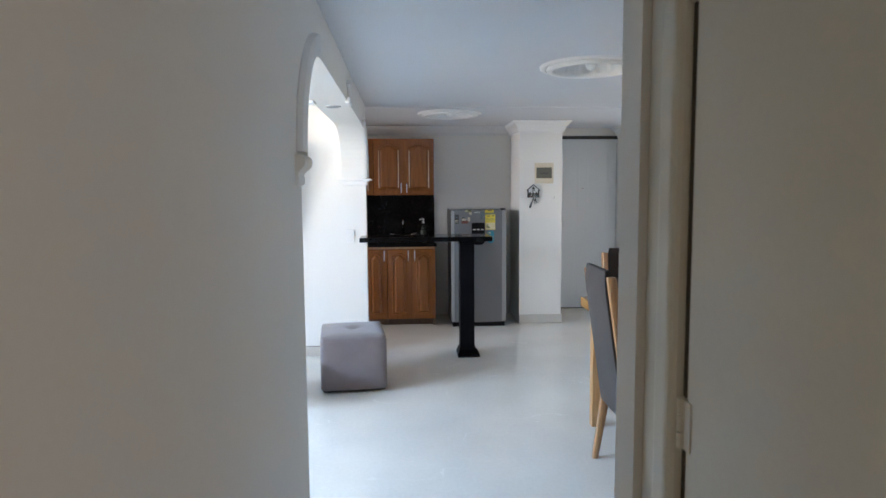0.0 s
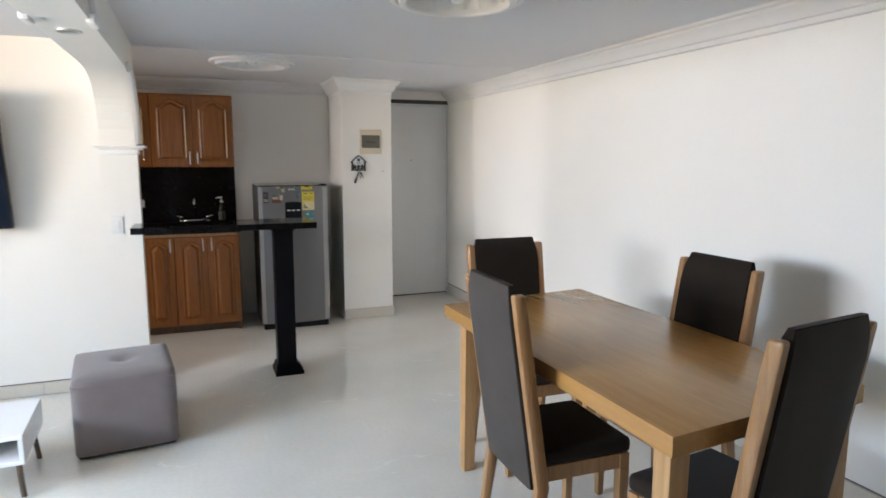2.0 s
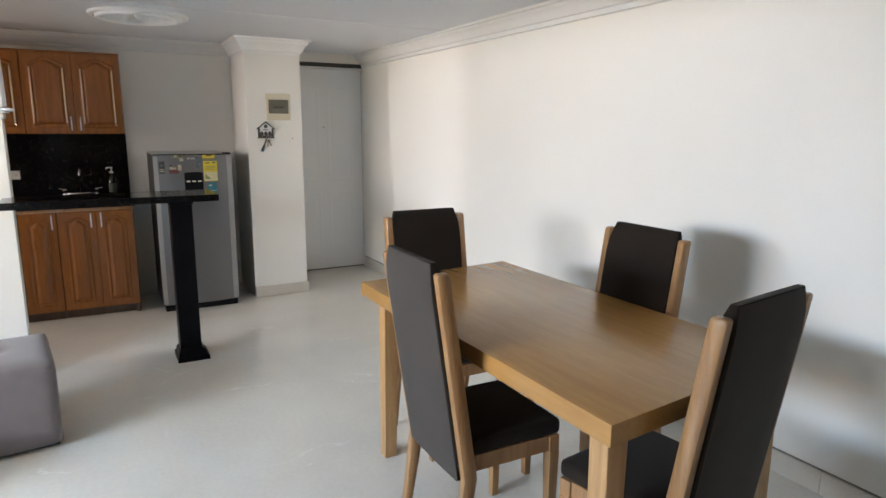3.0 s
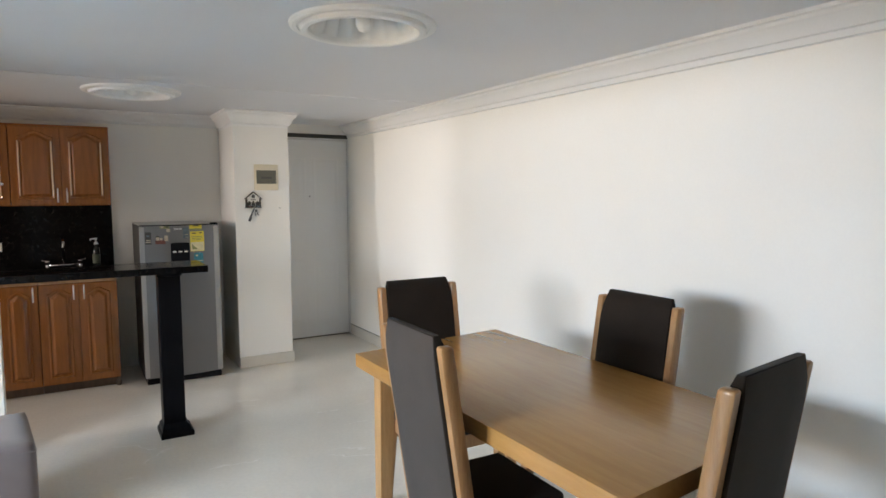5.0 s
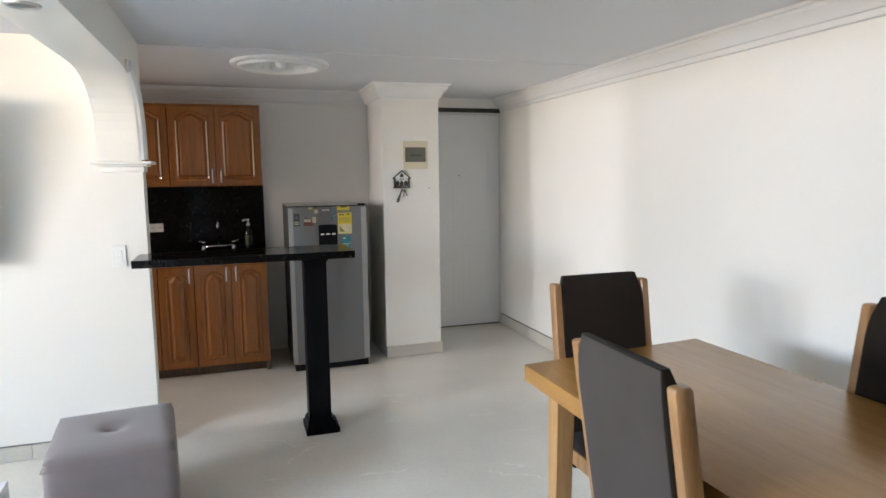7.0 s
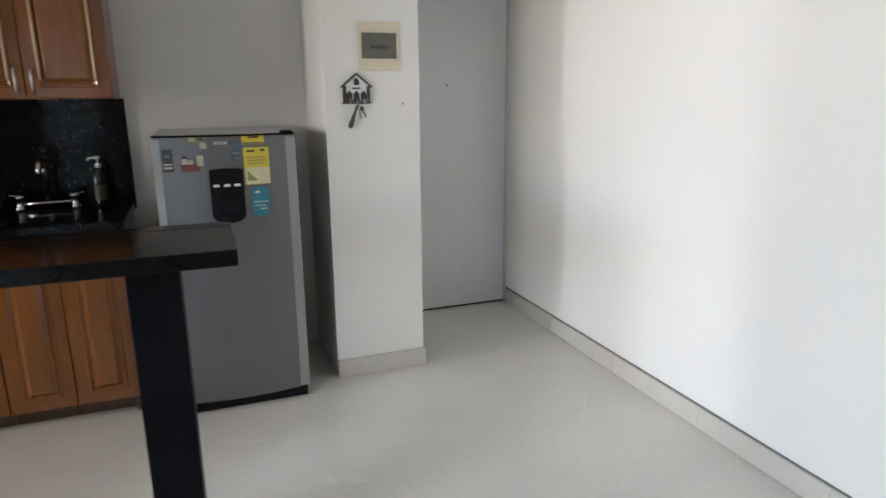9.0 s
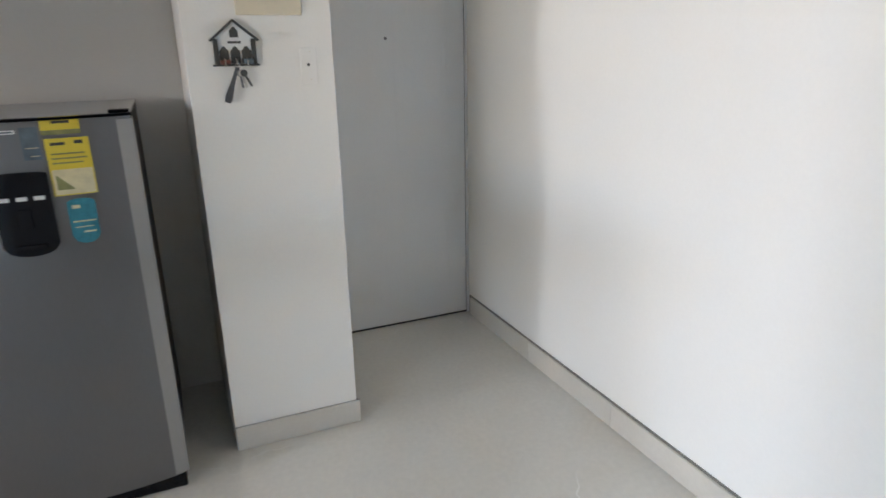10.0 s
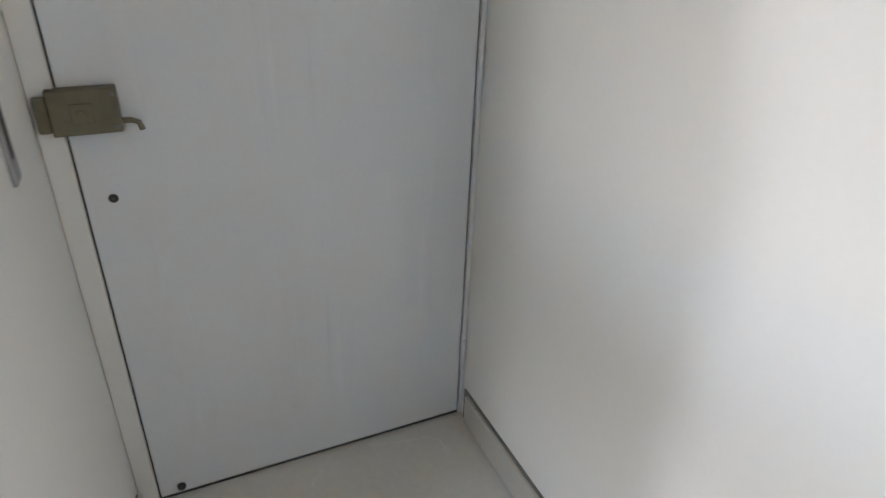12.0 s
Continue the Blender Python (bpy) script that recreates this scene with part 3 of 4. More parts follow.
def bedroom_door():
    door = tagged(thing("door_bedroom", "open cream enamelled door folded back along the wall", "door"), kind="structure")
    bm = bmesh.new()
    block(bm, 1.058, 1.302, 0, 1.142, 1.39, 2.09, 0.03, 6)
    block(bm, 1.072, 1.375, 0, 1.132, SOUTH[0] + 0.019, 2.09, 0.008)
    block(bm, ARCH_X + 0.001, 1.262, 2.05, 1.112, SOUTH[0] - 0.001, 2.12, 0.006)
    part("door_frame", bm, CREAM, door, "cream rounded door jamb")
    part("door_gap", boxmesh(1.084, 1.2785, 0, 1.137, 1.345, 2.05), RECESS_BROWN, door, "brown gap along the hinges")
    part("door_leaf", boxmesh(1.078, 0.44, 0.012, 1.116, 1.277, 2.04, bevel=0.008, seg=3), CREAM, door)
    for z in (0.26, 1.04, 1.82):
        bm = bmesh.new()
        for k in range(3):
            tube(bm, [(1.076, 1.287, z - 0.045 + 0.031 * k), (1.076, 1.287, z - 0.017 + 0.031 * k)], 0.009, 10)
        block(bm, 1.075, 1.255, z - 0.045, 1.084, 1.287, z + 0.045, 0.002)
        block(bm, 1.078, 1.287, z - 0.045, 1.085, 1.315, z + 0.045, 0.002)
        part("hinge", bm, CREAM, door, "painted butt hinge")
    bm = bmesh.new()
    lathe(bm, ((0.0005, 0.06), (0.02, 0.058), (0.027, 0.045), (0.02, 0.03), (0.011, 0.02), (0.012, 0.006), (0.03, 0.004), (0.03, 0.0)), steps=20)
    part("door_handle", bm, BRUSHED, door, "round metal knob", smooth=True).matrix_local = pose(1.078, 0.51, 1.0, ry=-90)
    return door


bedroom_door()


def window(name, x, y0, y1, z0, z1, along_x=False, panes=2):
    """A framed window in a wall, its panes parted by mullions."""
    win = tagged(thing(name, "white framed window with clear panes", "window"), kind="structure")

    def lay(a0, z_0, a1, z_1, d0, d1):
        return (a0, x + d0, z_0, a1, x + d1, z_1) if along_x else (x + d0, a0, z_0, x + d1, a1, z_1)

    bm = bmesh.new()
    f = 0.045
    for a0, za, a1, zb in ((y0, z0, y0 + f, z1), (y1 - f, z0, y1, z1), (y0 + f, z0, y1 - f, z0 + f), (y0 + f, z1 - f, y1 - f, z1)):
        block(bm, *lay(a0, za, a1, zb, -0.06, -0.01), bevel=0.004)
    part("window_frame", bm, WHITEPLASTIC, win)
    w = (y1 - y0 - 2 * f) / panes
    for k in range(panes):
        a = y0 + f + k * w
        if k:
            part("mullion", boxmesh(*lay(a - 0.02, z0 + f, a + 0.02, z1 - f, -0.055, -0.015), bevel=0.004), WHITEPLASTIC, win)
        pane = part("pane", boxmesh(*lay(a + 0.02, z0 + f, a + w - 0.02, z1 - f, -0.038, -0.032)), GLASS, win)
        pane.visible_shadow = False
    part("window_sill", boxmesh(*lay(y0 - 0.03, z0 - 0.03, y1 + 0.03, z0 - 0.001, -0.02, 0.04 if not along_x else 0.04), bevel=0.005), PLASTER, win)
    return win


window("window_1", WEST - 0.05, 1.7, 4.3, 0.9, 2.12, panes=4)
window("window_2", KITCHEN_X - 0.05, 5.97, 6.41, 0.98, 2.02, panes=1)
# the bedroom one is unseen, added to go with its fill lamp
window("window_added", -2.05, 1.2, 2.6, 0.85, 1.95, along_x=True)


# ---- ceiling lamps ----
def ceiling_rosette(x, y, top):
    lamp = thing("ceiling_lamp", "round plaster rosette lamp with a fluted white recess and bare bulb", "ceiling lamp", pose(x, y, top), "rosette lamps")
    bm = bmesh.new()
    lathe(bm, ((RECESS - 0.006, 0.012), (RECESS - 0.006, -0.026), (RECESS - 0.001, -0.033), (RECESS + 0.020, -0.034), (RECESS + 0.027, -0.029), (RECESS + 0.029, -0.013), (RECESS + 0.036, -0.012), (RECESS + 0.041, -0.018), (RECESS + 0.060, -0.018), (RECESS + 0.069, -0.013), (RECESS + 0.072, 0.002)), steps=72)
    soft(part("ring", bm, PLASTER, lamp, "stepped plaster ring"), 28)
    bm = bmesh.new()

    def flute(k, a):
        return 0.0 if k == 0 else 0.085 * (abs(math.sin(9 * a)) - 0.4) * (1 if k < 5 else 0.4)

    lathe(bm, ((RECESS - 0.008, -0.006), (0.215, 0.018), (0.205, 0.05), (0.19, 0.085), (0.16, 0.112), (0.09, 0.128), (0.012, 0.132)), steps=180, ripple=flute)
    part("fluted_bowl", bm, PLASTER, lamp, "fluted white bowl inside the recess", smooth=True)
    bm = bmesh.new()
    lathe(bm, ((0.001, 0.128), (0.03, 0.128), (0.03, 0.118), (0.021, 0.112), (0.019, 0.075), (0.001, 0.075)), steps=20)
    part("lamp_holder", bm, INK, lamp, "dark lamp holder", smooth=False)
    bm = bmesh.new()
    lathe(bm, ((0.0145, 0.082), (0.016, 0.068), (0.026, 0.048), (0.034, 0.022), (0.032, -0.004), (0.022, -0.022), (0.001, -0.03)), steps=24)
    part("bulb", bm, BULB, lamp, "unlit frosted bulb", smooth=True)
    return lamp


ceiling_rosette(*LAMPS[0], TOP)
ceiling_rosette(*LAMPS[1], TOP - 0.004)


def downlight(x, y, z):
    lamp = thing("downlight", "small recessed downlight with a metal rim in the arch", "downlight", pose(x, y, z))
    bm = bmesh.new()
    lathe(bm, ((0.036, -0.001), (0.038, -0.006), (0.046, -0.007), (0.05, -0.003), (0.05, 0.001)), steps=32)
    part("rim", bm, BRUSHED, lamp, "brushed metal rim", smooth=True)
    bm = bmesh.new()
    lathe(bm, ((0.037, -0.0015), (0.03, -0.003), (0.001, -0.003)), steps=28)
    part("lens", bm, IRON, lamp, "dark unlit lens", smooth=True)
    return lamp


downlight(0.142, 4.33, SOFFIT)


# ---- dining set ----
def dining_table():
    table = thing("dining_table", "honey oak dining table with a thick glossy top", "table", pose(2.118, 3.388, 0))
    hx, hy = 0.418, 0.806
    bm = boxmesh(-hx, -hy, 0.72, hx, hy, 0.78, bevel=0.004)
    for v in bm.verts:
        v.co.y += 0.045 * v.co.x / hx      # the ends are a little out of square
    soft(part("tabletop", bm, OAK, table), 40)
    for sx in (-1, 1):
        for sy in (-1, 1):
            bm = bmesh.new()
            cx, cy = sx * (hx - 0.055), 0.04 * sx + ((-hy + 0.058) if sy < 0 else (hy - 0.19))
            block(bm, cx - 0.034, cy - 0.034, 0.0, cx + 0.034, cy + 0.034, 0.72, 0.004)
            for v in bm.verts:
                if v.co.z < 0.3:
                    v.co.x, v.co.y = cx + (v.co.x - cx) * 0.8 + sx * 0.006, cy + (v.co.y - cy) * 0.8 + sy * 0.006
            part("leg", bm, OAKV, table)
    return table


dining_table()


def dining_chair(m):
    """Faces local +y; its back posts stand at local y = -0.21 on the floor."""
    chair = thing("dining_chair", "oak dining chair with a tall dark brown suede back", "chair", m, "chairs round the table")

    def lean(z):
        return -0.21 + 0.055 * z / 0.35 if z < 0.35 else -0.155 - 0.15 * (z - 0.35)

    for s in (-1, 1):
        bm = bmesh.new()
        rows = []
        for z, w, d in ((0.0, 0.014, 0.015), (0.2, 0.016, 0.019), (0.36, 0.017, 0.023), (0.42, 0.017, 0.023), (0.7, 0.017, 0.022), (0.96, 0.0165, 0.022), (1.036, 0.0165, 0.0215), (1.044, 0.0155, 0.0205), (1.048, 0.0125, 0.0165)):
            y = lean(z) + 0.002
            rows.append([bm.verts.new((s * 0.197 + a * w, y + b * d, z)) for a, b in ((-1, -0.8), (-0.8, -1), (0.8, -1), (1, -0.8), (1, 0.8), (0.8, 1), (-0.8, 1), (-1, 0.8))])
        for lo, hi in zip(rows, rows[1:]):
            for i in range(8):
                j = (i + 1) % 8
                bm.faces.new((lo[i], lo[j], hi[j], hi[i]))
        bm.faces.new(list(reversed(rows[0])))
        bm.faces.new(rows[-1])
        soft(part("back_post", bm, CHAIRWOOD, chair, "honey oak back post"), 50)
        bm = bmesh.new()
        block(bm, s * 0.182 - 0.02, 0.165, 0, s * 0.182 + 0.02, 0.205, 0.375, 0.003)
        for v in bm.verts:
            if v.co.z < 0.2:
                v.co.x, v.co.y = s * 0.182 + (v.co.x - s * 0.182) * 0.7, 0.185 + (v.co.y - 0.185) * 0.7
        part("front_leg", bm, CHAIRWOOD, chair)
        part("side_rail", boxmesh(s * 0.182 - 0.012, -0.13, 0.375, s * 0.182 + 0.012, 0.165, 0.432, bevel=0.003), CHAIRWOOD, chair)
    part("front_rail", boxmesh(-0.2, 0.165, 0.375, 0.2, 0.205, 0.432, bevel=0.003), CHAIRWOOD, chair)
    part("back_rail", boxmesh(-0.178, -0.15, 0.375, 0.178, -0.128, 0.432, bevel=0.003), CHAIRWOOD, chair)
    # cushion
    bm = boxmesh(-0.2, -0.145, 0.433, 0.2, 0.212, 0.49, bevel=0.022, seg=4)
    soft(part("seat", bm, FABRIC, chair, "dark brown suede seat"), 60)
    # upholstered back: a bowed slab wider than the gap between the posts at the rear
    bm = bmesh.new()
    rows = []
    n = 12
    for k in range(n + 1):
        z = 0.34 + (1.075 - 0.34) * k / n
        y = lean(z)
        end = {0: 0.012, n - 1: 0.004, n: 0.017}.get(k, 0.0)
        ring = []
        for a, b in ((-1, -0.6), (-0.93, -1), (-0.5, -1.12), (0, -1.16), (0.5, -1.12), (0.93, -1), (1, -0.6), (1, 0.85), (0.95, 1.25), (0.5, 1.4), (0, 1.45), (-0.5, 1.4), (-0.95, 1.25), (-1, 0.85)):
            w = 0.1795 if -0.7 < b < 1 else 0.189
            ring.append(bm.verts.new((a * (w - end), y - 0.004 + b * (0.026 - end), z)))
        rows.append(ring)
    for lo, hi in zip(rows, rows[1:]):
        for i in range(14):
            j = (i + 1) % 14
            bm.faces.new((lo[i], lo[j], hi[j], hi[i]))
    bm.faces.new(list(reversed(rows[0])))
    bm.faces.new(rows[-1])
    back = soft(part("backrest", bm, FABRIC, chair, "tall dark brown suede back"), 70)
    # paler cloth stretched over the rear
    bm = bmesh.new()
    rows = []
    for k in range(2 * n + 1):
        z = 0.346 + (1.071 - 0.346) * k / (2 * n)
        f = (z - 0.34) / (1.075 - 0.34) * n
        thin = 0.004 * max(0.0, min(1.0, f - n + 2)) + 0.013 * max(0.0, f - n + 1)
        y, w = lean(z) - 0.005, 1 - thin / 0.188
        rows.append([bm.verts.new((x * w, y - d * (0.026 - thin), z)) for x, d in ((-0.176, 0.96), (-0.172, 1.02), (-0.09, 1.13), (0.0, 1.17), (0.09, 1.13), (0.172, 1.02), (0.176, 0.96), (0.17, 0.75), (-0.17, 0.75))])
    for lo, hi in zip(rows, rows[1:]):
        for i in range(9):
            j = (i + 1) % 9
            bm.faces.new((lo[i], lo[j], hi[j], hi[i]))
    bm.faces.new(list(reversed(rows[0])))
    bm.faces.new(rows[-1])
    soft(part("rear_cloth", bm, BACKCLOTH, back, "grey-brown cloth over the rear"), 60)
    return chair


first = dining_chair(pose(1.81, 3.298, 0, rz=-91))
copy_thing(first, pose(2.088, 4.016, 0, rz=180))
copy_thing(first, pose(2.396, 3.365, 0, rz=91))
copy_thing(first, pose(2.064, 2.702, 0, rz=8))


# ---- living room ----
def pouf():
    seat = thing("pouf", "square taupe velvet pouf with a tufted button", "pouf", pose(0.18, 4.99, 0, rz=6.5))
    h = 0.23
    bm = bmesh.new()
    bmesh.ops.create_grid(bm, x_segments=20, y_segments=20, size=1)
    for v in bm.verts:
        x, y = v.co.x, v.co.y
        edge = max(abs(x), abs(y))
        r2 = x * x + y * y
        v.co = Vector((x * h, y * h, 0.425 - 0.028 * math.exp(-r2 * 26) - 0.016 * edge ** 8 + 0.006 * math.cos(1.4 * x) * math.cos(1.4 * y)))
    border = [e for e in bm.edges if e.is_boundary]
    for z, k in ((0.402, 1.022), (0.385, 1.035), (0.36, 1.045), (0.25, 1.05), (0.12, 1.05), (0.03, 1.045), (0.024, 1.02)):
        new_edges = bmesh.ops.extrude_edge_only(bm, edges=border)["geom"]
        border = [g for g in new_edges if isinstance(g, bmesh.types.BMEdge) and g.is_boundary]
        for v in {v for e in border for v in e.verts}:
            s = 1 / max(abs(v.co.x), abs(v.co.y))
            cx, cy = v.co.x * s, v.co.y * s
            rnd = 1 - 0.05 * min(abs(cx), abs(cy)) ** 10
            v.co = Vector((cx * h * k * rnd, cy * h * k * rnd, z))
    bmesh.ops.contextual_create(bm, geom=border)
    part("upholstery", bm, POUF, seat, smooth=True)
    bm = bmesh.new()
    tube(bm, [(sx * h * 1.03, sy * h * 1.03, 0.381) for sx, sy in ((-1, -1), (1, -1), (1, 1), (-1, 1), (-1, -1))], 0.0025, 6)
    part("piping", bm, POUF, seat)
    bm = bmesh.new()
    lathe(bm, ((0.0003, 0.409), (0.012, 0.407), (0.017, 0.40), (0.015, 0.394)), steps=18)
    part("button", bm, BUTTON, seat, smooth=True)
    part("base", boxmesh(-h * 0.97, -h * 0.97, 0.012, h * 0.97, h * 0.97, 0.03, bevel=0.004), BLACKPAINT, seat, "black base board")
    for sx in (-1, 1):
        for sy in (-1, 1):
            bm = bmesh.new()
            lathe(bm, ((0.0005, 0.0), (0.018, 0.0), (0.02, 0.0125), (0.0005, 0.0125)), (sx * 0.18, sy * 0.18, 0), 14)
            part("foot", bm, BLACKPAINT, seat)
    for piece in seat.children:
        for v in piece.data.vertices:
            v.co.y *= 1.13
    return seat


pouf()


def coffee_table():
    table = thing("coffee_table", "low white lacquered coffee table with an open niche and dark legs", "table", pose(-0.41, 4.625, 0, rz=2.8))
    hx, hy, z0, z1 = 0.235, 0.24, 0.165, 0.30
    part("top", boxmesh(-hx, -hy, z1 - 0.02, hx, hy, z1, bevel=0.003), LACQUER, table)
    part("bottom", boxmesh(-hx, -hy, z0, hx, hy, z0 + 0.02, bevel=0.003), LACQUER, table)
    for s in (-1, 1):
        part("side", boxmesh(s * hx - (0.02 if s > 0 else 0), -hy, z0 + 0.021, s * hx + (0.02 if s < 0 else 0), hy, z1 - 0.021, bevel=0.002), LACQUER, table)
    part("back", boxmesh(-hx + 0.021, hy - 0.015, z0 + 0.021, hx - 0.021, hy, z1 - 0.021), LACQUER, table)
    for sx in (-1, 1):
        for sy in (-1, 1):
            bm = bmesh.new()
            x, y = sx * (hx - 0.035), sy * (hy - 0.06)
            tube(bm, [(x, y, z0), (x + sx * 0.006, y + sy * 0.01, 0.08), (x + sx * 0.014, y + sy * 0.02, 0.0)], 0.012, 10)
            part("leg", bm, WALNUT, table, "dark brown splayed leg")
    return table


coffee_table()


def television():
    tv = thing("television", "large dark flat television tilted forward on the wall", "television", pose(-1.055, 5.68, 1.468, rx=10))
    w, h = 0.62, 0.40
    part("casing", boxmesh(-w, -0.02, -h, w, 0.025, h, bevel=0.006), PLASTIC, tv)
    part("screen", boxmesh(-w + 0.012, -0.0225, -h + 0.018, w - 0.012, -0.0195, h - 0.012), SCREEN, tv, "dark glossy screen")
    part("back_cover", boxmesh(-w * 0.6, 0.025, -h * 0.7, w * 0.6, 0.06, h * 0.3, bevel=0.01), PLASTIC, tv)
    part("bracket", boxmesh(-0.14, 0.055, -0.12, 0.14, 0.14, 0.08, bevel=0.006), IRON, tv)
    return tv


television()


def wall_switch(name, x, y, z, label, turn=0, w=0.07, h=0.115, rockers=2):
    plate = thing(name, label, "switch", pose(x, y, z, rz=turn))
    part("plate", boxmesh(-w / 2, -0.009, -h / 2, w / 2, 0, h / 2, bevel=0.003), WHITEPLASTIC, plate)
    for k in range(rockers):
        zc = (k - (rockers - 1) / 2) * 0.034
        part("rocker", boxmesh(-0.015, -0.014, zc - 0.014, 0.015, -0.009, zc + 0.014, bevel=0.002), WHITEPLASTIC, plate)
    return plate


wall_switch("light_switch", 0.108, TV_Y, 1.065, "white double light switch on a white wall")


# ---- kitchen bar ----
def bar():
    counter = thing("bar_counter", "narrow black granite bar counter on a black post", "bar counter", pose(0, 0, 0))
    slab = bmesh.new()
    block(slab, 0.207, 5.52, 1.03, 1.327, 5.828, 1.07, 0.004)
    block(slab, TV_END + 0.001, 5.8285, 1.03, 1.327, 5.895, 1.07, 0.004)
    part("slab", slab, GRANITE, counter)
    post = part("post", boxmesh(1.063, 5.68, 0.06, 1.190, 5.80, 1.03, bevel=0.005), BLACKPAINT, counter, "square black post")
    bm = bmesh.new()
    rows = []
    for o, z in ((0.032, 0.0), (0.032, 0.028), (0.022, 0.036), (0.016, 0.06), (0.006, 0.075), (0.0, 0.08)):
        rows.append([bm.verts.new(p) for p in ((1.063 - o * 0.7, 5.68 - o * 1.4, z), (1.190 + o * 1.3, 5.68 - o * 1.4, z), (1.190 + o * 1.3, 5.80 + o * 1.4, z), (1.063 - o * 0.7, 5.80 + o * 1.4, z))])
    for lo, hi in zip(rows, rows[1:]):
        for i in range(4):
            j = (i + 1) % 4
            bm.faces.new((lo[i], lo[j], hi[j], hi[i]))
    bm.faces.new(list(reversed(rows[0])))
    part("foot", bm, BLACKPAINT, counter, "moulded black foot")
    bm = bmesh.new()
    block(bm, 1.055, 5.672, 1.0, 1.198, 5.808, 1.029, 0.004)
    part("collar", bm, BLACKPAINT, counter)
    return counter


bar()


# ---- kitchen cabinets ----
def arched(x0, x1, z0, z1, rise, n=12):
    """A panel outline: straight foot, cathedral head."""
    pts = [(x0, z0), (x1, z0), (x1, z1 - rise)]
    for i in range(1, n):
        f = i / n
        pts.append((x1 + (x0 - x1) * f, z1 - rise + rise * (math.sin(math.pi * f) ** 1.6)))
    pts.append((x0, z1 - rise))
    return pts


def cabinet_door(parent, x0, x1, z0, z1, y, handle_x, handle_z, rise=0.035, stile=0.062, glints=False):
    """A framed door with a raised cathedral panel, standing out to -y, and a bar handle."""
    door = part("door", boxmesh(x0 + 0.002, y - 0.018, z0 + 0.002, x1 - 0.002, y, z1 - 0.002, bevel=0.004), CABINET, parent)
    px0, px1, pz0, pz1 = x0 + stile, x1 - stile, z0 + stile, z1 - stile * 0.8
    steps = ((-0.012, -0.001), (-0.008, 0.006), (-0.002, 0.006), (0.006, 0.0005), (0.010, 0.0005), (0.013, 0.0022), (0.026, 0.0139), (0.029, 0.0154), (0.034, 0.016))
    bm = bmesh.new()
    rows = []
    for inset, out in steps:
        rows.append([bm.verts.new((u, y - 0.0185 - out, v)) for u, v in arched(px0 + inset, px1 - inset, pz0 + inset, pz1 - inset, rise)])
    for lo, hi in zip(rows, rows[1:]):
        for i in range(len(lo)):
            j = (i + 1) % len(lo)
            bm.faces.new((lo[i], lo[j], hi[j], hi[i]))
    bm.faces.new(rows[-1])
    part("raised_panel", bm, CABINET, door)
    # glossy rods whose pale colour paints in the highlights beside the panel
    for bx in (px0 + 0.002, px1 - 0.002) if glints else ():
        rod = tube(bmesh.new(), [(bx, y - 0.022, pz0 + 0.02), (bx, y - 0.028, pz0 + 0.035), (bx, y - 0.028, pz1 - rise - 0.035), (bx, y - 0.022, pz1 - rise - 0.02)], 0.006, 8)
        part("bead", rod, GLINT_WOOD, door, "pale glossy rod coloured as a highlight", smooth=True)
    bar_handle(door, handle_x, y - 0.018, handle_z)
    return door


def bar_handle(parent, x, y, z, level=False, length=0.1):
    bm = bmesh.new()
    d = (length / 2, 0) if level else (0, length / 2)
    a, b = (x - d[0], y, z - d[1]), (x + d[0], y, z + d[1])
    out = 0.026
    tube(bm, [a, (a[0], y - out * 0.7, a[2]), (a[0] + d[0] * 0.15, y - out, a[2] + d[1] * 0.15), (b[0] - d[0] * 0.15, y - out, b[2] - d[1] * 0.15), (b[0], y - out * 0.7, b[2]), b], 0.0055, 8)
    return part("handle", bm, BRUSHED, parent, "brushed metal bar handle", smooth=True)


def base_cabinet(x0, x1, kind, handles=()):
    """A floor unit: two doors, one door, or drawers."""
    unit = thing("base_cabinet", "honey wood kitchen base cabinet with " + ("three drawers" if kind == "drawers" else "raised panel doors"), "cabinet", None, "kitchen base cabinets")
    y = 7.03
    part("body", boxmesh(x0, y, 0.07, x1, BACK - 0.001, 0.858, bevel=0.001, seg=1), CABINET, unit)
    part("plinth", boxmesh(x0, y + 0.05, 0.0, x1, BACK - 0.002, 0.07), WALNUT, unit, "dark recessed plinth")
    part("top_rail", boxmesh(x0, y - 0.006, 0.835, x1, y - 0.0005, 0.858), CABEDGE, unit, "pale wood edge under the counter")
    if kind == "drawers":
        for k in range(3):
            za, zb = 0.075 + 0.253 * k, 0.075 + 0.253 * (k + 1)
            front = part("drawer", boxmesh(x0 + 0.003, y - 0.018, za + 0.004, x1 - 0.003, y - 0.0005, zb - 0.004, bevel=0.004), CABINET, unit)
            bar_handle(front, (x0 + x1) / 2, y - 0.018, (za + zb) / 2 + 0.03, True)
    else:
        edges = [x0 + (x1 - x0) * k / len(handles) for k in range(len(handles) + 1)]
        for a, b, hx in zip(edges, edges[1:], handles):
            cabinet_door(unit, a, b, 0.075, 0.832, y - 0.0005, hx, 0.765)
    return unit


base_cabinet(-0.30, 0.15, "drawers")
base_cabinet(0.152, 0.395, "door", (0.365,))
base_cabinet(0.397, 0.915, "doors", (0.622, 0.690))
base_cabinet(-0.92, -0.302, "doors", (-0.65, -0.57))
# short turned foot under the end unit
foot = bmesh.new()
lathe(foot, ((0.0005, 0.0), (0.016, 0.0), (0.02, 0.03), (0.014, 0.045), (0.022, 0.069), (0.0005, 0.069)), (0.90, 7.05, 0), 16)
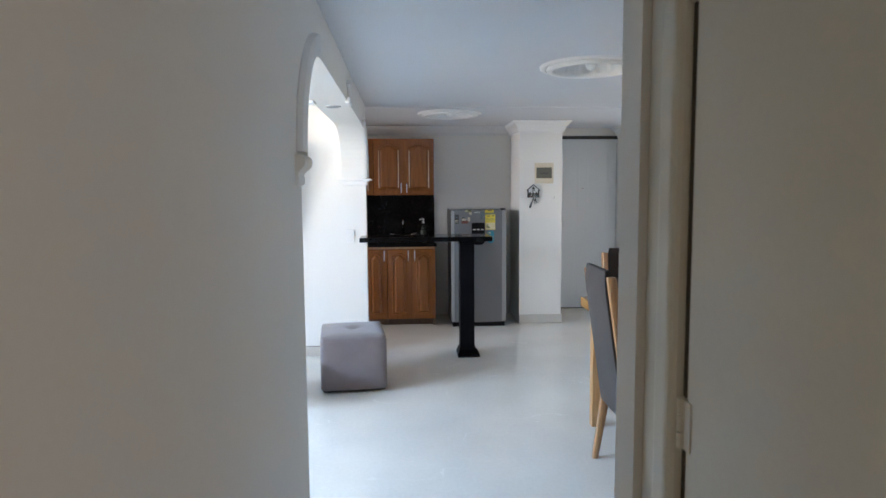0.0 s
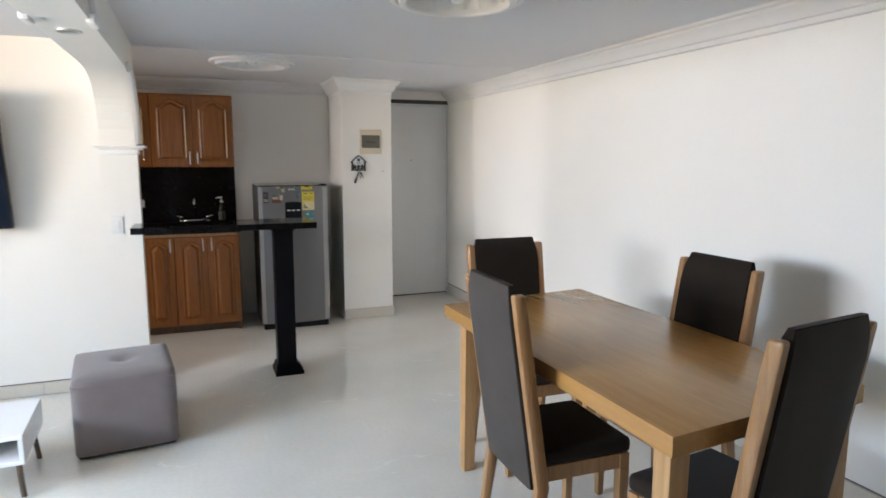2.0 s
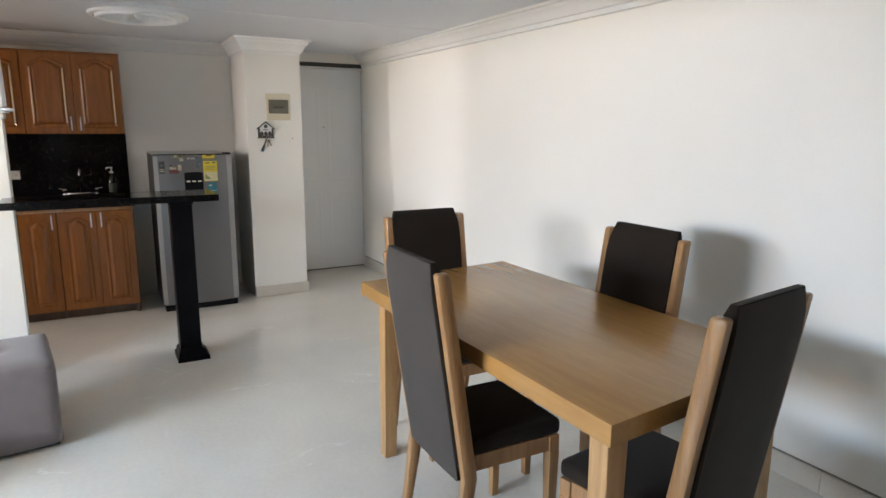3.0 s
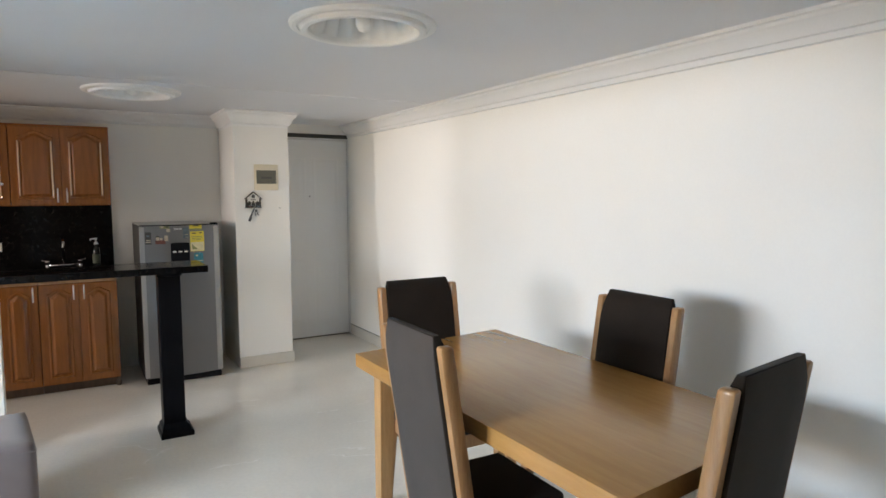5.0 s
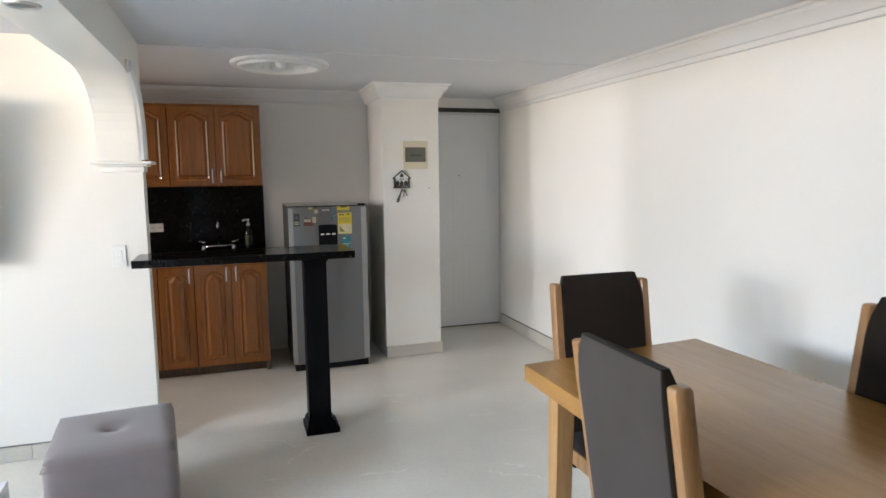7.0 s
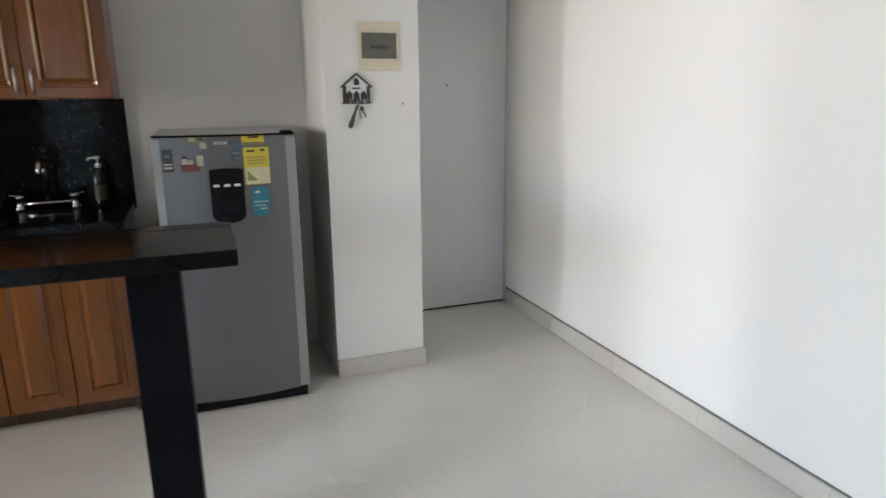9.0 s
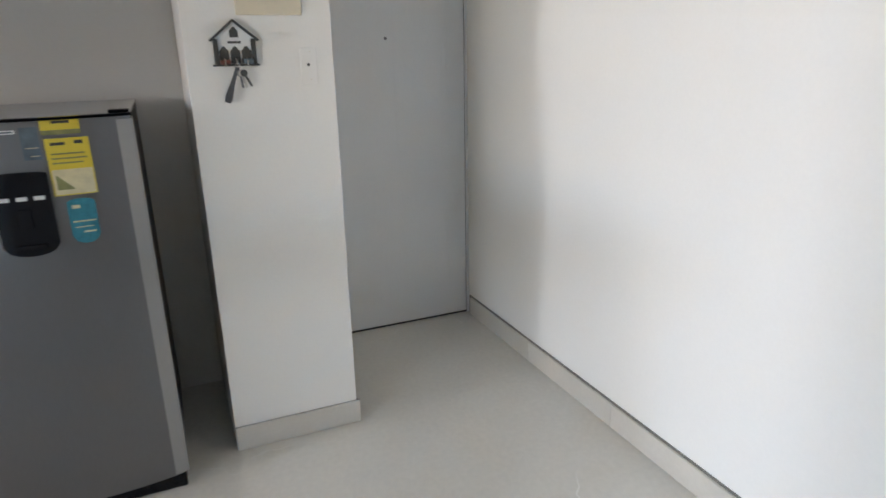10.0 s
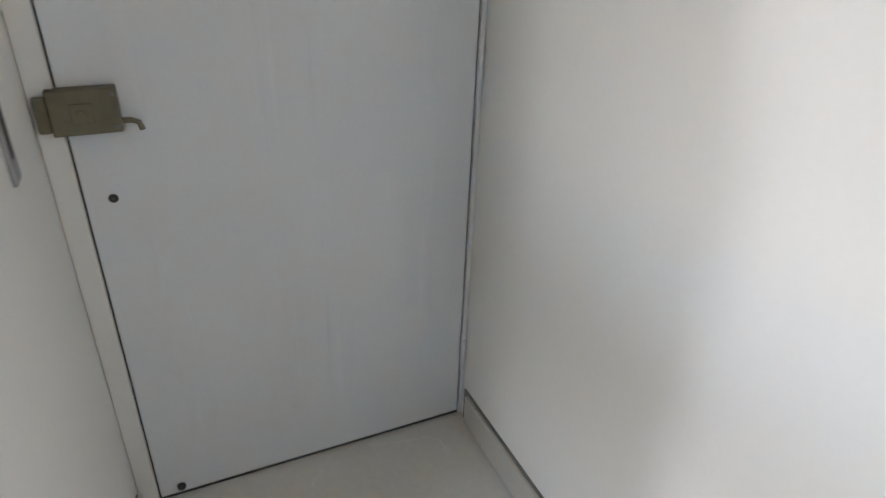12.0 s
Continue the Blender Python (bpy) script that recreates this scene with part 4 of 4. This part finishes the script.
tagged(part("cabinet_foot", foot, WALNUT, None, smooth=True), "turned dark wooden foot under a cabinet", "foot")


def upper_cabinet(x0, x1, handles):
    unit = thing("wall_cabinet", "honey wood wall cabinet with arched raised panel doors", "cabinet", None, "kitchen wall cabinets")
    y = 7.322
    part("body", boxmesh(x0, y, 1.412, x1, BACK - 0.001, 2.022, bevel=0.001, seg=1), CABINET, unit)
    part("cap", boxmesh(x0, y - 0.012, 2.022, x1, BACK - 0.001, 2.034, bevel=0.002, seg=1), CABINET, unit)
    edges = [x0 + (x1 - x0) * k / len(handles) for k in range(len(handles) + 1)]
    for a, b, hx in zip(edges, edges[1:], handles):
        cabinet_door(unit, a, b, 1.415, 2.018, y - 0.0005, hx, 1.492, 0.045, 0.058, True)
    return unit


upper_cabinet(0.25, 0.920, (0.554, 0.616))
upper_cabinet(-0.42, 0.248, (-0.117, -0.055))
upper_cabinet(-0.92, -0.422, (-0.70, -0.64))

# worktop, splashback, sink
tagged(part("worktop", boxmesh(-0.94, 7.0, 0.86, 0.93, BACK - 0.02, 0.9, bevel=0.004), GRANITE), "black granite kitchen worktop", "worktop")
tagged(part("splashback", boxmesh(-0.94, BACK - 0.019, 0.86, 0.935, BACK - 0.001, 1.411), GRANITE), "polished black granite splashback", "splashback")


def sink():
    basin = thing("kitchen_sink", "black sink set flush into the worktop", "sink")
    bm = bmesh.new()
    rows = []
    for o, z in ((0.0, 0.9005), (0.0, 0.906), (0.018, 0.906), (0.024, 0.9025), (0.03, 0.9015)):
        rows.append([bm.verts.new(p) for p in ((0.34 + o, 7.08 + o, z), (0.79 - o, 7.08 + o, z), (0.79 - o, 7.44 - o, z), (0.34 + o, 7.44 - o, z))])
    for lo, hi in zip(rows, rows[1:]):
        for i in range(4):
            j = (i + 1) % 4
            bm.faces.new((lo[i], lo[j], hi[j], hi[i]))
    bm.faces.new(rows[-1])
    part("rim", bm, GRANITE, basin)
    return basin


sink()


def kitchen_tap():
    tap = thing("kitchen_tap", "chrome two-handled kitchen tap with a tall swan neck", "tap", pose(0.568, 7.48, 0.9))
    bm = bmesh.new()
    tube(bm, [(-0.115, 0, 0.03), (0.115, 0, 0.03)], 0.011, 10)
    part("bridge", bm, CHROME, tap, smooth=True)
    bm = bmesh.new()
    pts = [(0, 0, 0.02), (0, 0, 0.19)] + [(0, -0.055 + 0.055 * math.cos(a), 0.19 + 0.055 * math.sin(a)) for a in [math.pi * k / 10 for k in range(1, 11)]] + [(0, -0.11, 0.165)]
    tube(bm, pts, 0.0095, 10)
    part("spout", bm, CHROME, tap, smooth=True)
    for s in (-1, 1):
        bm = bmesh.new()
        lathe(bm, ((0.0005, 0.0), (0.022, 0.0), (0.022, 0.012), (0.015, 0.02), (0.016, 0.05), (0.021, 0.056), (0.02, 0.072), (0.0005, 0.076)), (s * 0.115, 0, 0), 18)
        h = part("valve", bm, CHROME, tap, smooth=True)
        part("lever", tube(bmesh.new(), [(s * 0.115, 0, 0.068), (s * 0.155, -0.012, 0.074)], 0.006, 8), CHROME, h)
    return tap


kitchen_tap()


def soap_bottle():
    bottle = thing("soap_bottle", "dark green soap bottle with a white pump on the worktop", "bottle", pose(0.80, 7.46, 0.9))
    bm = bmesh.new()
    lathe(bm, ((0.0005, 0.0), (0.026, 0.0), (0.028, 0.01), (0.028, 0.13), (0.024, 0.155), (0.012, 0.175), (0.012, 0.19), (0.0005, 0.19)), steps=20)
    part("body", bm, BOTTLE, bottle, smooth=True)
    bm = bmesh.new()
    lathe(bm, ((0.0005, 0.19), (0.015, 0.19), (0.015, 0.205), (0.005, 0.21), (0.005, 0.228), (0.011, 0.23), (0.011, 0.242), (0.0005, 0.244)), steps=16)
    tube(bm, [(0, 0, 0.237), (-0.036, -0.012, 0.236), (-0.042, -0.014, 0.226)], 0.005, 8)
    part("pump", bm, WHITEPLASTIC, bottle, "white pump top")
    bm = bmesh.new()
    lathe(bm, ((0.0286, 0.035), (0.0286, 0.11)), steps=20)
    part("bottle_label", bm, BOTTLELABEL, bottle, "dark olive paper label")
    return bottle


soap_bottle()


def outlet(x, y, z):
    plate = thing("wall_outlet", "white double socket on the black splashback", "socket", pose(x, y, z))
    part("plate", boxmesh(-0.052, -0.008, -0.034, 0.052, 0, 0.034, bevel=0.003), WHITEPLASTIC, plate)
    for s in (-1, 1):
        p = part("socket_face", boxmesh(s * 0.024 - 0.016, -0.011, -0.02, s * 0.024 + 0.016, -0.008, 0.02, bevel=0.002), WHITEPLASTIC, plate)
        for t in (-1, 1):
            part("slot", boxmesh(s * 0.024 + t * 0.006 - 0.0012, -0.0118, -0.004, s * 0.024 + t * 0.006 + 0.0012, -0.0105, 0.008), INK, p)
    return plate


outlet(0.10, BACK - 0.019, 1.085)


# ---- refrigerator ----
def refrigerator():
    x0, x1, yf, top = 1.08, 1.662, 6.895, 1.274
    fridge = thing("refrigerator", "silver single-door refrigerator with stickers and magnets", "refrigerator")
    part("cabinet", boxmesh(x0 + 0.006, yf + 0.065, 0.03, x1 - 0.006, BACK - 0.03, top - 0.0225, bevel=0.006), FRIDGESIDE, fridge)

    def bow(x):
        f = (x - x0) / (x1 - x0) * 2 - 1
        return yf - 0.034 * (1 - f * f)

    bm = bmesh.new()
    n = 20
    outline = [(x0 + (x1 - x0) * i / n, bow(x0 + (x1 - x0) * i / n)) for i in range(n + 1)] + [(x1, yf + 0.06), (x0, yf + 0.06)]
    prism(bm, outline, lambda u, v, d: (u, v, d), 0.055, top - 0.022)
    sides = [e for e in bm.edges if abs(e.verts[0].co.z - e.verts[1].co.z) < 1e-5 or (abs(e.verts[0].co.z - e.verts[1].co.z) > 0.5 and min(abs(e.verts[0].co.x - x0), abs(e.verts[0].co.x - x1)) < 1e-4)]
    bmesh.ops.bevel(bm, geom=sides, offset=0.006, segments=2, affect="EDGES")
    soft(part("door", bm, STEEL, fridge), 30)
    for a, b in ((x0 - 0.001, x0 + 0.03), (x1 - 0.042, x1 + 0.001)):
        bm = bmesh.new()
        m = 6
        strip = [(a + (b - a) * i / m, bow(min(max(a + (b - a) * i / m, x0), x1)) - 0.003) for i in range(m + 1)] + [(b, bow(b) + 0.01 if b < x1 else yf + 0.055), (a, yf + 0.055 if a < x0 else bow(a) + 0.01)]
        prism(bm, strip, lambda u, v, d: (u, v, d), 0.06, top - 0.03)
        soft(part("edge_trim", bm, SILVEREDGE, fridge, "pale rounded door edge"), 30)
    bm = bmesh.new()
    cap = [(x, y - 0.004) for x, y in outline[: n + 1]] + [(x, y + 0.022) for x, y in reversed(outline[: n + 1])]
    prism(bm, cap, lambda u, v, d: (u, v, d), top - 0.021, top - 0.013)
    part("top_strip", bm, BLACKPAINT, fridge, "black strip along the door's top")
    part("top_panel", boxmesh(x0 + 0.004, yf + 0.024, top - 0.022, x1 - 0.004, BACK - 0.04, top - 0.014, bevel=0.002), TOPGREY, fridge, "pale grey top panel")
    part("hinge_cover", boxmesh(x1 - 0.06, yf + 0.0, top - 0.0135, x1 - 0.006, yf + 0.045, top - 0.004, bevel=0.004), BLACKPAINT, fridge, "black hinge cover")
    part("kick_plate", boxmesh(x0 + 0.01, yf - 0.005, 0.004, x1 - 0.01, BACK - 0.05, 0.05, bevel=0.004), PLASTIC, fridge, "black kick plate")
    # water dispenser
    xc = 1.36
    def rounded(xa, xb, za, zb, low, high, n=10):
        """An outline with a swelling foot and head."""
        foot = [(xa + (xb - xa) * i / n, za + low * (1 - math.sqrt(max(0, 1 - (2 * i / n - 1) ** 2)))) for i in range(n + 1)]
        head = [(xb - (xb - xa) * i / n, zb - high * (1 - math.sqrt(max(0, 1 - (2 * i / n - 1) ** 2)))) for i in range(n + 1)]
        return foot + head

    bm = bmesh.new()
    prism(bm, rounded(1.293, 1.43, 0.885, 1.12, 0.03, 0.006), lambda u, v, d: (u, bow(u) - d, v), -0.004, 0.012)
    unit = part("water_dispenser", bm, PLASTIC, fridge, "glossy black water dispenser")
    for bx in (1.319, 1.361, 1.403):
        part("button", boxmesh(bx - 0.013, bow(bx) - 0.0165, 1.043, bx + 0.013, bow(bx) - 0.011, 1.054, bevel=0.002), WHITEPLASTIC, unit, "white push button")
    part("drip_tray", boxmesh(1.325, bow(xc) - 0.02, 0.905, 1.40, bow(xc) - 0.012, 0.92, bevel=0.003), PLASTIC, unit)
    part("lever", boxmesh(1.345, bow(xc) - 0.018, 0.965, 1.378, bow(xc) - 0.012, 1.02, bevel=0.003), PLASTIC, unit)

    def sheet(bm, xa, xb, za, zb, lift, m=5, tilt=0.0):
        """A thin sheet lying on the bowed door."""
        rows = []
        for d in (0.0, 0.0015):
            rows.append([[bm.verts.new((xa + (xb - xa) * i / m - 0.012 + tilt * (z - za), bow(xa + (xb - xa) * i / m) - lift - d, z)) for i in range(m + 1)] for z in (za, zb)])
        for i in range(m):
            bm.faces.new((rows[1][0][i], rows[1][0][i + 1], rows[1][1][i + 1], rows[1][1][i]))
            for k in (0, 1):
                bm.faces.new((rows[0][k][i], rows[0][k][i + 1], rows[1][k][i + 1], rows[1][k][i]))
        for i in (0, m):
            bm.faces.new((rows[0][0][i], rows[0][1][i], rows[1][1][i], rows[1][0][i]))
        return bm

    def sticker(name, xa, xb, za, zb, mat, label, category, bars=()):
        s = part(name, sheet(bmesh.new(), xa, xb, za, zb, 0.0005), mat)
        tagged(s, label, category)
        for fa, fb, ga, gb, bmat in bars:
            part("printed_bar", sheet(bmesh.new(), xa + (xb - xa) * fa, xa + (xb - xa) * fb, za + (zb - za) * ga, za + (zb - za) * gb, 0.0022), bmat, s)
        return s

    sticker("energy_label", 1.447, 1.541, 1.214, 1.262, YELLOW, "small yellow printed sticker on the refrigerator", "sticker", ((0.3, 0.75, 0.62, 0.78, INK), (0.0, 1.0, 0.0, 0.26, OLIVE)))
    low = sticker("energy_label", 1.450, 1.557, 1.045, 1.204, YELLOW, "yellow energy label with a cream lower half", "sticker",
                  ((0.12, 0.45, 0.88, 0.93, INK), (0.66, 0.85, 0.89, 0.95, INK), (0.1, 0.85, 0.72, 0.745, OLIVE), (0.1, 0.9, 0.64, 0.665, OLIVE), (0.1, 0.8, 0.56, 0.585, OLIVE), (0.04, 0.97, 0.02, 0.46, PALEPAPER)))
    bm = bmesh.new()
    prism(bm, ((1.450, 1.062), (1.493, 1.062), (1.450, 1.105)), lambda u, v, d: (u, bow(u) - 0.0042 - d, v), 0.0, 0.0008)
    part("printed_wedge", bm, OLIVE, low)
    bm = bmesh.new()
    prism(bm, rounded(1.462, 1.533, 0.903, 1.034, 0.026, 0.010), lambda u, v, d: (u, bow(u) - d, v), 0.0005, 0.003)
    teal = tagged(part("magnet", bm, TEAL), "teal printed magnet with rounded ends on the refrigerator", "magnet")
    for xa, xb, za, zb in ((1.486, 1.506, 1.006, 1.016), (1.482, 1.540, 0.966, 0.970), (1.505, 1.536, 0.934, 0.939), (1.486, 1.53, 0.95, 0.953)):
        part("printed_bar", sheet(bmesh.new(), xa, xb, za, zb, 0.0032), PALEPAPER, teal)
    sticker("magnet", 1.397, 1.44, 1.15, 1.238, SLATE, "slate blue magnet on the refrigerator", "magnet", ((0.2, 0.9, 0.35, 0.38, BEIGE), (0.4, 0.9, 0.1, 0.13, BEIGE)))
    sticker("magnet", 1.128, 1.17, 1.112, 1.206, INK, "dark printed magnet on the refrigerator", "magnet", ((0.1, 0.9, 0.30, 0.36, BEIGE), (0.1, 0.9, 0.14, 0.22, BEIGE), (0.25, 0.7, 0.62, 0.75, SLATE)))
    sticker("magnet", 1.335, 1.388, 1.222, 1.232, WHITEPLASTIC, "thin white name strip on the refrigerator", "badge", ((0.1, 0.9, 0.3, 0.7, SLATE),))
    # souvenir magnets with some relief
    souvenir = part("magnet", sheet(bmesh.new(), 1.198, 1.27, 1.112, 1.142, 0.001), RUST)
    tagged(souvenir, "rust red souvenir magnet of a small house", "magnet")
    bm = bmesh.new()
    for xa, xb, za, zb in ((1.191, 1.213, 1.142, 1.168), (1.216, 1.236, 1.142, 1.160)):
        block(bm, xa, bow(1.23) - 0.009, za, xb, bow(1.23) - 0.001, zb, 0.002)
    part("house", bm, BEIGE, souvenir)
    bm = bmesh.new()
    prism(bm, ((1.186, 1.166), (1.218, 1.166), (1.202, 1.182)), lambda u, v, d: (u, bow(1.23) - 0.012 + d, v), 0.0, 0.01)
    part("roof", bm, INK, souvenir)
    figure = part("magnet", sheet(bmesh.new(), 1.262, 1.288, 1.135, 1.178, 0.001), BEIGE)
    tagged(figure, "beige souvenir magnet on the refrigerator", "magnet")
    sticker("magnet", 1.232, 1.30, 1.232, 1.258, OLIVE, "greenish souvenir magnet on the refrigerator", "magnet", ((0.1, 0.4, 0.2, 0.8, BEIGE), (0.6, 0.9, 0.3, 0.7, INK)))
    sticker("magnet", 1.278, 1.305, 1.205, 1.23, BEIGE, "small beige magnet on the refrigerator", "magnet")
    return fridge


refrigerator()


# ---- on the column ----
def breaker_panel():
    box = thing("breaker_panel", "ivory breaker panel with a smoked cover on the column", "breaker panel", pose(2.098, COL[2], 1.64))
    part("frame", boxmesh(-0.103, -0.012, -0.11, 0.103, 0, 0.11, bevel=0.004), IVORY, box)
    cover = part("cover", boxmesh(-0.085, -0.020, -0.055, 0.083, -0.0125, 0.06, bevel=0.004), SMOKE, box, "smoked plastic cover")
    for k in range(5):
        part("breaker_switch", boxmesh(-0.045 + 0.018 * k, -0.0225, -0.012, -0.03 + 0.018 * k, -0.0202, 0.006, bevel=0.001), INK, cover)
    part("tab", boxmesh(-0.03, -0.0145, -0.078, 0.03, -0.0121, -0.066, bevel=0.001), IVORY, box)
    return box


breaker_panel()


def key_holder():
    rack = thing("key_holder", "black and white house-shaped key holder with hanging keys", "key holder", pose(1.981, COL[2], 1.378))
    board = part("board", boxmesh(-0.058, -0.008, 0.004, 0.058, 0, 0.088, bevel=0.001), WHITEPLASTIC, rack)
    bm = bmesh.new()
    prism(bm, ((-0.066, 0.082), (0.066, 0.082), (0.0, 0.134)), lambda u, v, d: (u, d, v), -0.014, 0.0)
    part("gable", bm, WHITEPLASTIC, rack, "white gable")
    bm = bmesh.new()
    for s in (-1, 1):
        prism(bm, ((s * 0.076, 0.078), (s * 0.07, 0.074), (0.0, 0.132), (0.0, 0.141)), lambda u, v, d: (u, d, v), -0.024, 0.0)
    part("roof", bm, INK, rack, "black roof boards")
    for xa, xb in ((-0.064, -0.050), (0.050, 0.064)):
        part("post", boxmesh(xa, -0.018, 0.006, xb, 0, 0.082, bevel=0.001), INK, rack, "black post")
    part("floor_board", boxmesh(-0.07, -0.026, 0.0, 0.07, 0, 0.006, bevel=0.001), INK, rack, "black floor board")
    part("beam", boxmesh(-0.02, -0.0105, 0.068, 0.02, -0.008, 0.075, bevel=0.0005), INK, rack)
    for x in (-0.034, 0.0, 0.034):
        bm = bmesh.new()
        prism(bm, arched(x - 0.0145, x + 0.0145, 0.008, 0.06, 0.014, 8), lambda u, v, d: (u, d, v), -0.0105, -0.0082)
        part("arch_window", bm, INK, rack)
        part("hook", tube(bmesh.new(), [(x, -0.01, 0.022), (x, -0.024, 0.02), (x, -0.03, 0.012), (x, -0.026, 0.004), (x, -0.02, 0.006)], 0.0022, 6), BRUSHED, rack)
    bm = bmesh.new()
    prism(bm, arched(-0.013, 0.013, 0.086, 0.118, 0.012, 8), lambda u, v, d: (u, d, v), -0.0165, -0.0142)
    part("gable_window", bm, INK, rack)
    part("planter", boxmesh(-0.05, -0.028, 0.006, -0.018, -0.012, 0.018, bevel=0.003), RUST, rack)
    part("planter", boxmesh(0.022, -0.028, 0.006, 0.052, -0.012, 0.022, bevel=0.003), SLATE, rack)
    return rack


key_holder()


def key_bunch():
    bunch = thing("key_bunch", "bunch of metal keys with a grey-blue strap", "keys", pose(1.981, COL[2] - 0.026, 1.386))
    ring = [(0.008 * math.cos(a), -0.001, -0.006 + 0.011 * math.sin(a)) for a in [2 * math.pi * k / 14 for k in range(15)]]
    part("key_ring", tube(bmesh.new(), ring, 0.0013, 6), CHROME, bunch)
    bm = bmesh.new()
    prism(bm, ((-0.006, -0.012), (0.006, -0.012), (-0.012, -0.055), (-0.026, -0.11), (-0.034, -0.122), (-0.05, -0.116), (-0.046, -0.098), (-0.022, -0.05)), lambda u, v, d: (u, d, v), -0.006, 0.002)
    part("strap", bm, STRAP, bunch, "grey-blue leather strap")
    for dx, turn, mat in ((0.010, 14, BRUSHED), (0.017, 26, INK), (0.006, 4, IRON)):
        bm = bmesh.new()
        lathe(bm, ((0.0002, -0.001), (0.010, -0.001), (0.011, 0.001), (0.0002, 0.001)), (0, 0, 0), 14)
        block(bm, -0.003, -0.046, -0.0009, 0.003, -0.008, 0.0009)
        for k in range(4):
            block(bm, 0.003, -0.044 + 0.007 * k, -0.0008, 0.0052, -0.040 + 0.007 * k, 0.0008)
        key = part("key", bm, mat, bunch)
        key.matrix_local = pose(dx, -0.004 - dx * 0.2, -0.03, 90, 0, 0) @ pose(0, 0, 0, 0, 0, turn)
    return bunch


key_bunch()

blank = thing("blank_plate", "white blank wall plate with one dark hole", "wall plate", pose(2.213, COL[2], 1.372))
part("plate", boxmesh(-0.027, -0.0035, -0.058, 0.027, 0, 0.058, bevel=0.0015), WALL, blank)
bm = bmesh.new()
lathe(bm, ((0.0002, 0.0048), (0.0048, 0.0046), (0.0052, 0.003)), steps=14)
part("hole", bm, INK, blank).matrix_local = pose(-0.002, 0, 0.004, rx=90)
for z in (0.045, -0.045):
    bm = bmesh.new()
    lathe(bm, ((0.0002, 0.0044), (0.0016, 0.0042), (0.0018, 0.003)), steps=10)
    part("screw", bm, IVORY, blank).matrix_local = pose(0.004, 0, z, rx=90)
